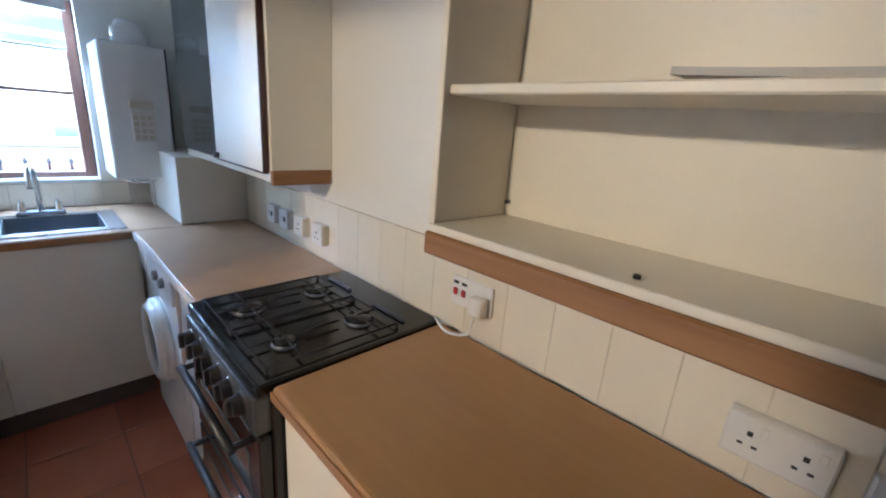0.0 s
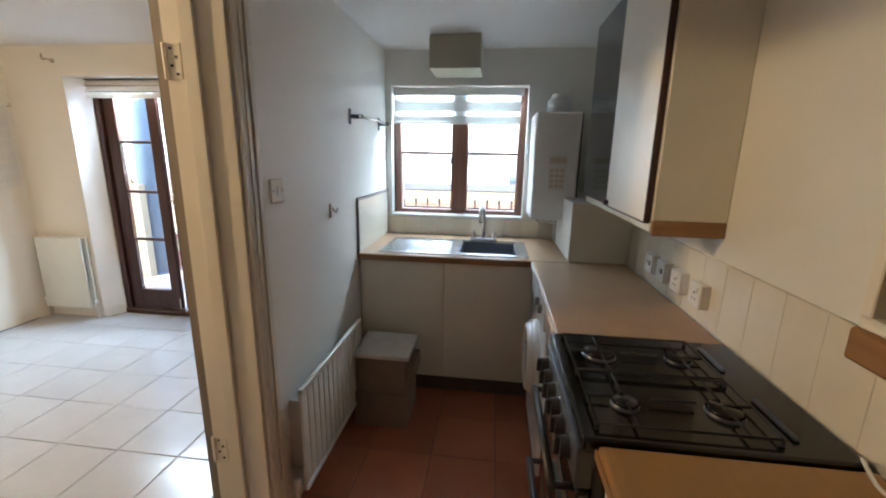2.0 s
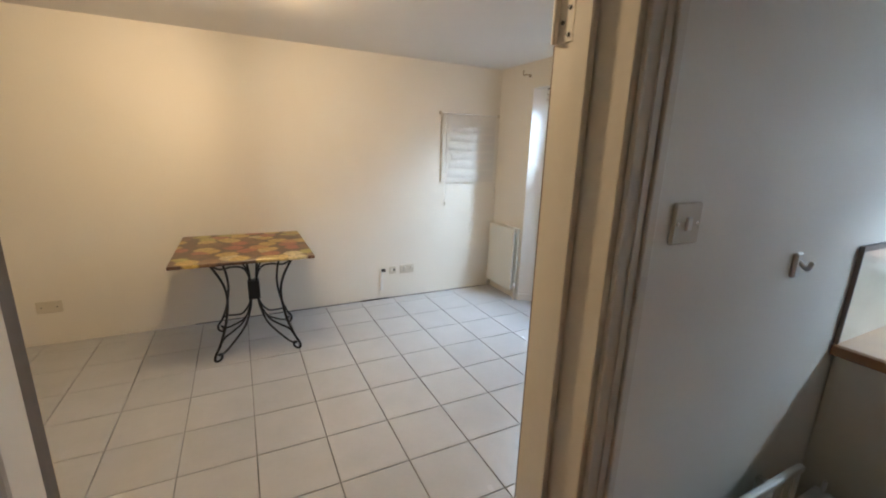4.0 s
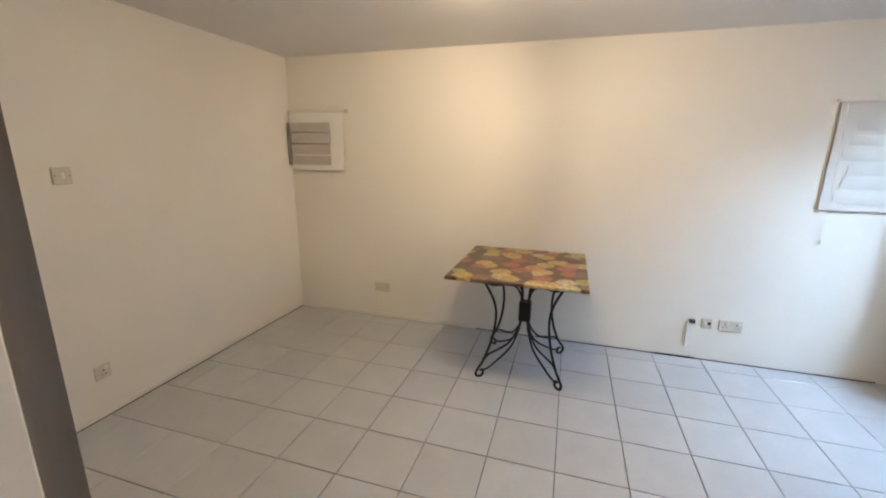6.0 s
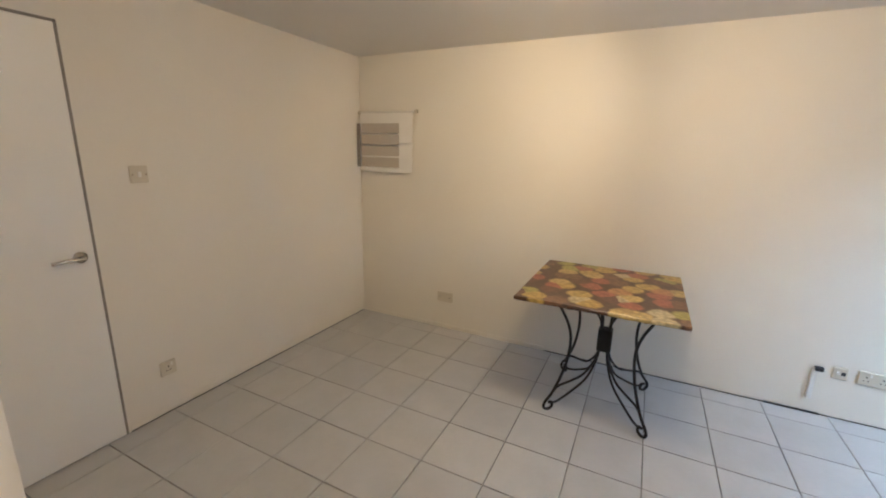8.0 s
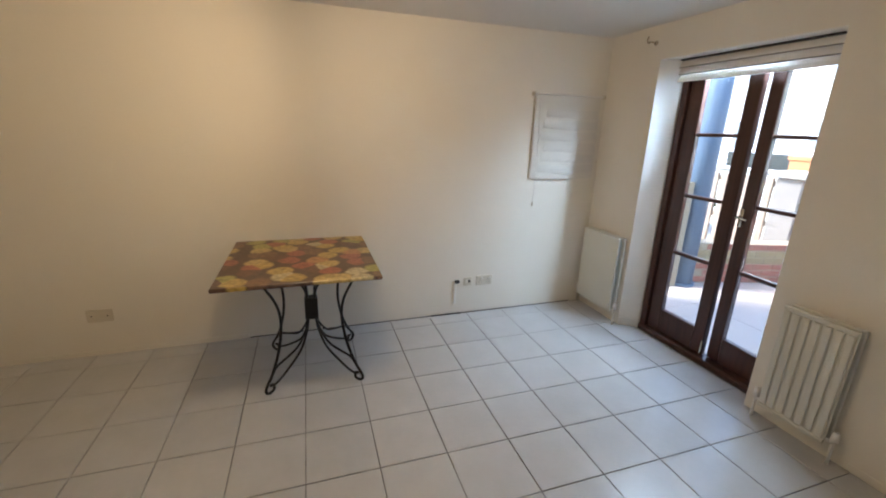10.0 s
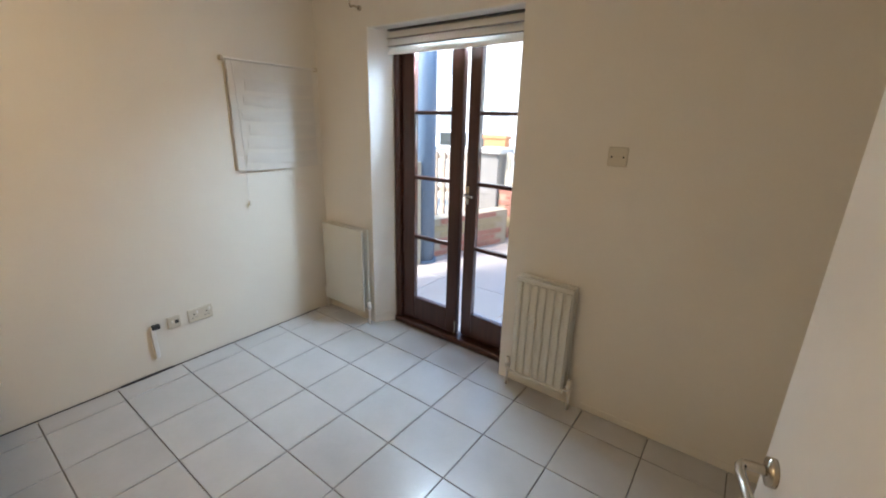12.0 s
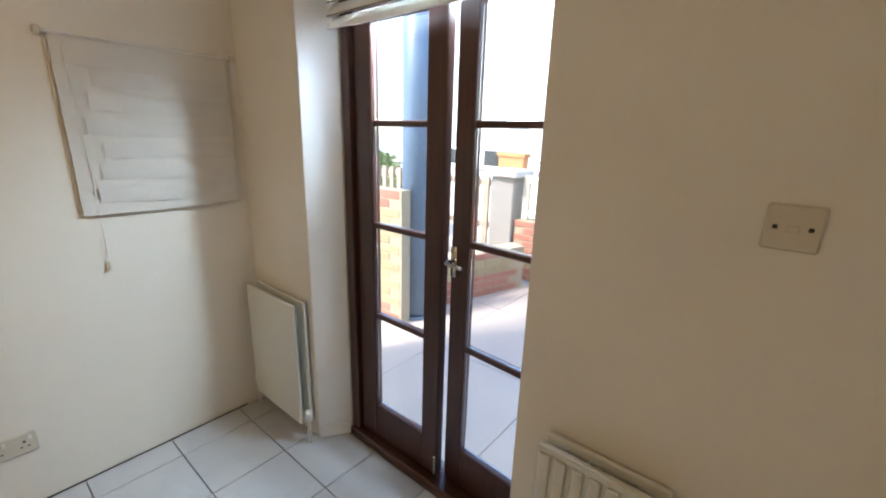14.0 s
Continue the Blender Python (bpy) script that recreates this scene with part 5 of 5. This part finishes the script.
def house(x, y, w, dpt, h, label):
    ob = thing("house", (x, y, G), label, "house", "houses across the street")
    part("wall", box(x - w / 2, y, G - 0.05, x + w / 2, y + dpt, h), RENDERW, ob)
    bm = bmesh.new()
    p = [bm.verts.new(q) for q in ((x - w / 2 - 0.3, y - 0.4, h), (x + w / 2 + 0.3, y - 0.4, h), (x + w / 2 + 0.3, y + dpt + 0.4, h), (x - w / 2 - 0.3, y + dpt + 0.4, h),
                                   (x - w / 2 - 0.3, y + dpt / 2, h + 2.4), (x + w / 2 + 0.3, y + dpt / 2, h + 2.4))]
    for fc in ((0, 1, 5, 4), (2, 3, 4, 5), (0, 4, 3), (1, 2, 5), (0, 3, 2, 1)):
        bm.faces.new([p[i] for i in fc])
    part("roof", bm, ROOFM, ob)
    for i in range(3):
        for z in (1.0, 3.6, 6.2):
            cx = x - w / 2 + w * (i + 0.5) / 3
            wn = part("window", box(cx - 0.6, y - 0.05, z, cx + 0.6, y + 0.02, z + 1.3, 0.01), PLAST, ob, "white framed window")
            part("pane", box(cx - 0.5, y - 0.06, z + 0.1, cx + 0.5, y - 0.045, z + 1.2), PALEGLASS, wn)
    return ob


house(-14.0, 19.0, 9.0, 8.0, 8.2, "pale rendered three-storey house across the street")
house(-3.5, 20.5, 9.0, 8.0, 8.2, "pale rendered three-storey house across the street")
house(7.5, 19.5, 9.5, 8.0, 8.2, "pale rendered three-storey house across the street")


def bush(x, y, r, h, label, trunk=0.0, n=2200):
    ob = thing("tree" if trunk else "hedge_bush", (x, y, G - 0.05), label, "tree" if trunk else "bush")
    rnd = random.Random(int(x * 100 + y * 7))
    bm = bmesh.new()
    for _ in range(n):
        a, u = rnd.random() * 6.283, rnd.random()
        rr = r * (0.45 + 0.6 * rnd.random()) * math.sqrt(max(0.05, 1 - (2 * u - 1) ** 2))
        c = Vector((x + rr * math.cos(a), y + rr * math.sin(a), G + trunk + h * u))
        s = 0.035 + 0.05 * rnd.random()
        e = Euler((rnd.random() * 6, rnd.random() * 6, rnd.random() * 6)).to_matrix()
        q = [bm.verts.new(c + e @ Vector(v)) for v in ((-s, 0, 0), (0, -s * 0.5, 0.02), (s, 0, 0), (0, s * 0.5, 0.02))]
        bm.faces.new(q)
    part("crown", bm, LEAF, ob)
    part("trunk", bar([(x, y, G - 0.06), (x + 0.05, y, G + trunk * 0.6 + 0.3), (x, y + 0.05, G + trunk + h * 0.6)], 0.05 + 0.02 * trunk, 8, 4), BARK, ob)
    return ob


bush(-6.3, 7.2, 0.6, 0.95, "green hedge bush beyond the garden wall")
bush(-8.4, 8.2, 0.8, 1.2, "green hedge bush beyond the garden wall", n=2600)
bush(-10.5, 15.6, 1.3, 1.1, "low green hedge across the street", n=2400)
bush(-7.6, 15.8, 1.3, 1.0, "low green hedge across the street", n=2400)


def car(x, y, label, paint):
    ob = thing("car", (x, y, G - 0.05), label, "car", "parked cars")
    prof = [(-2.1, 0.35), (-2.1, 0.75), (-1.75, 0.92), (-1.0, 0.98), (-0.45, 1.42), (0.95, 1.46), (1.75, 1.0), (2.1, 0.9), (2.1, 0.35)]
    bm = bmesh.new()
    L = [bm.verts.new((x + px, y, G + pz - 0.05)) for px, pz in prof]
    Q = [bm.verts.new((x + px, y + 1.7, G + pz - 0.05)) for px, pz in prof]
    n = len(prof)
    for i in range(n):
        bm.faces.new((L[i], L[(i + 1) % n], Q[(i + 1) % n], Q[i]))
    bm.faces.new(L[::-1])
    bm.faces.new(Q)
    bmesh.ops.bevel(bm, geom=bm.edges[:], offset=0.05, segments=2, affect="EDGES")
    part("body", bm, paint, ob, "", True)
    for a, b in ((-0.55, 0.2), (0.3, 1.1)):
        part("side_window", box(x + a, y - 0.012, G + 0.96, x + b, y + 0.01, G + 1.30, 0.01), DARKGLASS, ob)
    for a in (-1.35, 1.35):
        wl = part("wheel", cyl((x + a, y + 0.02, G + 0.27), 0.32, 0.2, "Y", 24), RUBBER, ob)
        part("rim", cyl((x + a, y - 0.085, G + 0.27), 0.2, 0.02, "Y", 20), STEEL, wl)
    return ob


car(-6.5, 9.2, "white hatchback parked along the street", CARP)

# ---- floor, wall and patio pieces ----
T, TG = 0.33, 0.0045
fl = thing("floor_living", (-2.2, 1.0, 0), "white ceramic floor tiles with dark grout lines", "floor", kind="structure")


def lay(name, parent, material, x_lines, y_lines, gap, z0, z1):
    """One tile per cell of a grid of lines; whole tiles share one mesh."""
    shared = {}
    for x0, x1 in zip(x_lines, x_lines[1:]):
        for y0, y1 in zip(y_lines, y_lines[1:]):
            w, h = round(x1 - x0 - gap, 4), round(y1 - y0 - gap, 4)
            if w < 0.012 or h < 0.012:
                continue
            if (w, h) not in shared:
                shared[(w, h)] = mesh_of(name, box(-w / 2, -h / 2, z0, w / 2, h / 2, z1, 0.0015), material)
            piece(name, shared[(w, h)], ((x0 + x1) / 2, (y0 + y1) / 2, 0), parent)


def lines(first, pitch, lo, hi):
    k = math.ceil((lo + 0.001 - first) / pitch)
    out = [lo]
    while first + k * pitch < hi - 0.001:
        out.append(first + k * pitch)
        k += 1
    return out + [hi]


last = 0.182 + 9 * T
lay("tile", fl, TILE, lines(-2.54, T, W, -0.655), lines(0.182, T, S, last), TG, -0.012, 0.0)
lay("tile", fl, TILE, [W, -2.54 - 3 * T, -2.54 - 2 * T], [last, N], TG, -0.012, 0.0)
lay("tile", fl, TILE, lines(-2.54, T, -2.54 - 2 * T, -2.54 + 2 * T), [last, 3.436], TG, -0.012, 0.0)
lay("tile", fl, TILE, lines(-2.54, T, -2.54 + 2 * T, -0.655), [last, N], TG, -0.012, 0.0)
kf = thing("floor_kitchen", (0.2, 1.0, 0), "glossy terracotta red kitchen floor tiles", "floor", kind="structure")
part("grout_bed", box(-0.655, S, -0.0118, R, KN, -0.0028), RGROUT, kf)
lay("tile", kf, RTILE, lines(0.015, 0.322, -0.655, R), lines(1.705, 0.322, S, KN), 0.005, -0.012, -0.0005)
# cream wall tiles above the worktops
wt_thing = thing("wall_tiles", (R, 1.0, CT), "cream glazed splashback tiles along the worktops", "tiles", kind="structure")
part("tile_bed", box(R - 0.0068, -0.45, CT + 0.0005, R, 2.558, 1.146), WGROUT, wt_thing)
ts, first = 0.1355, 0.412
rows = [(CT + 0.001, 0.2445)]
for z, high in rows:
    tm = mesh_of("tile", box(-0.008, -ts / 2 + 0.0011, 0.0007, -0.0062, ts / 2 - 0.0011, high - 0.0007, 0.0010), WTILE)
    for k in range(-6, 16):
        piece("tile", tm, (R, first + (k + 0.5) * ts, z), wt_thing)
ts = 0.122
tm2 = mesh_of("tile", box(-ts / 2 + 0.0012, -0.008, 0.0012, ts / 2 - 0.0012, -0.0065, ts - 0.0012, 0.0012), WTILE)
part("tile_bed", box(K + 0.012, KN - 0.0068, CT + 0.0005, 0.699, KN, CT + ts + 0.003), WGROUT, wt_thing)
k = 0
while K + 0.014 + (k + 1) * ts < 0.70:
    piece("tile", tm2, (K + 0.014 + (k + 0.5) * ts, KN, CT + 0.001), wt_thing)
    k += 1
# patio slabs
pt = thing("patio_slabs", (-2.5, 5.0, G), "pale concrete paving slabs", "pavement", kind="structure")
lay("slab", pt, PAVE, lines(-7.0, 0.9, -7.0, 3.5), lines(OUT, 0.9, OUT + 0.005, 6.24), 0.004, G - 0.012, G)
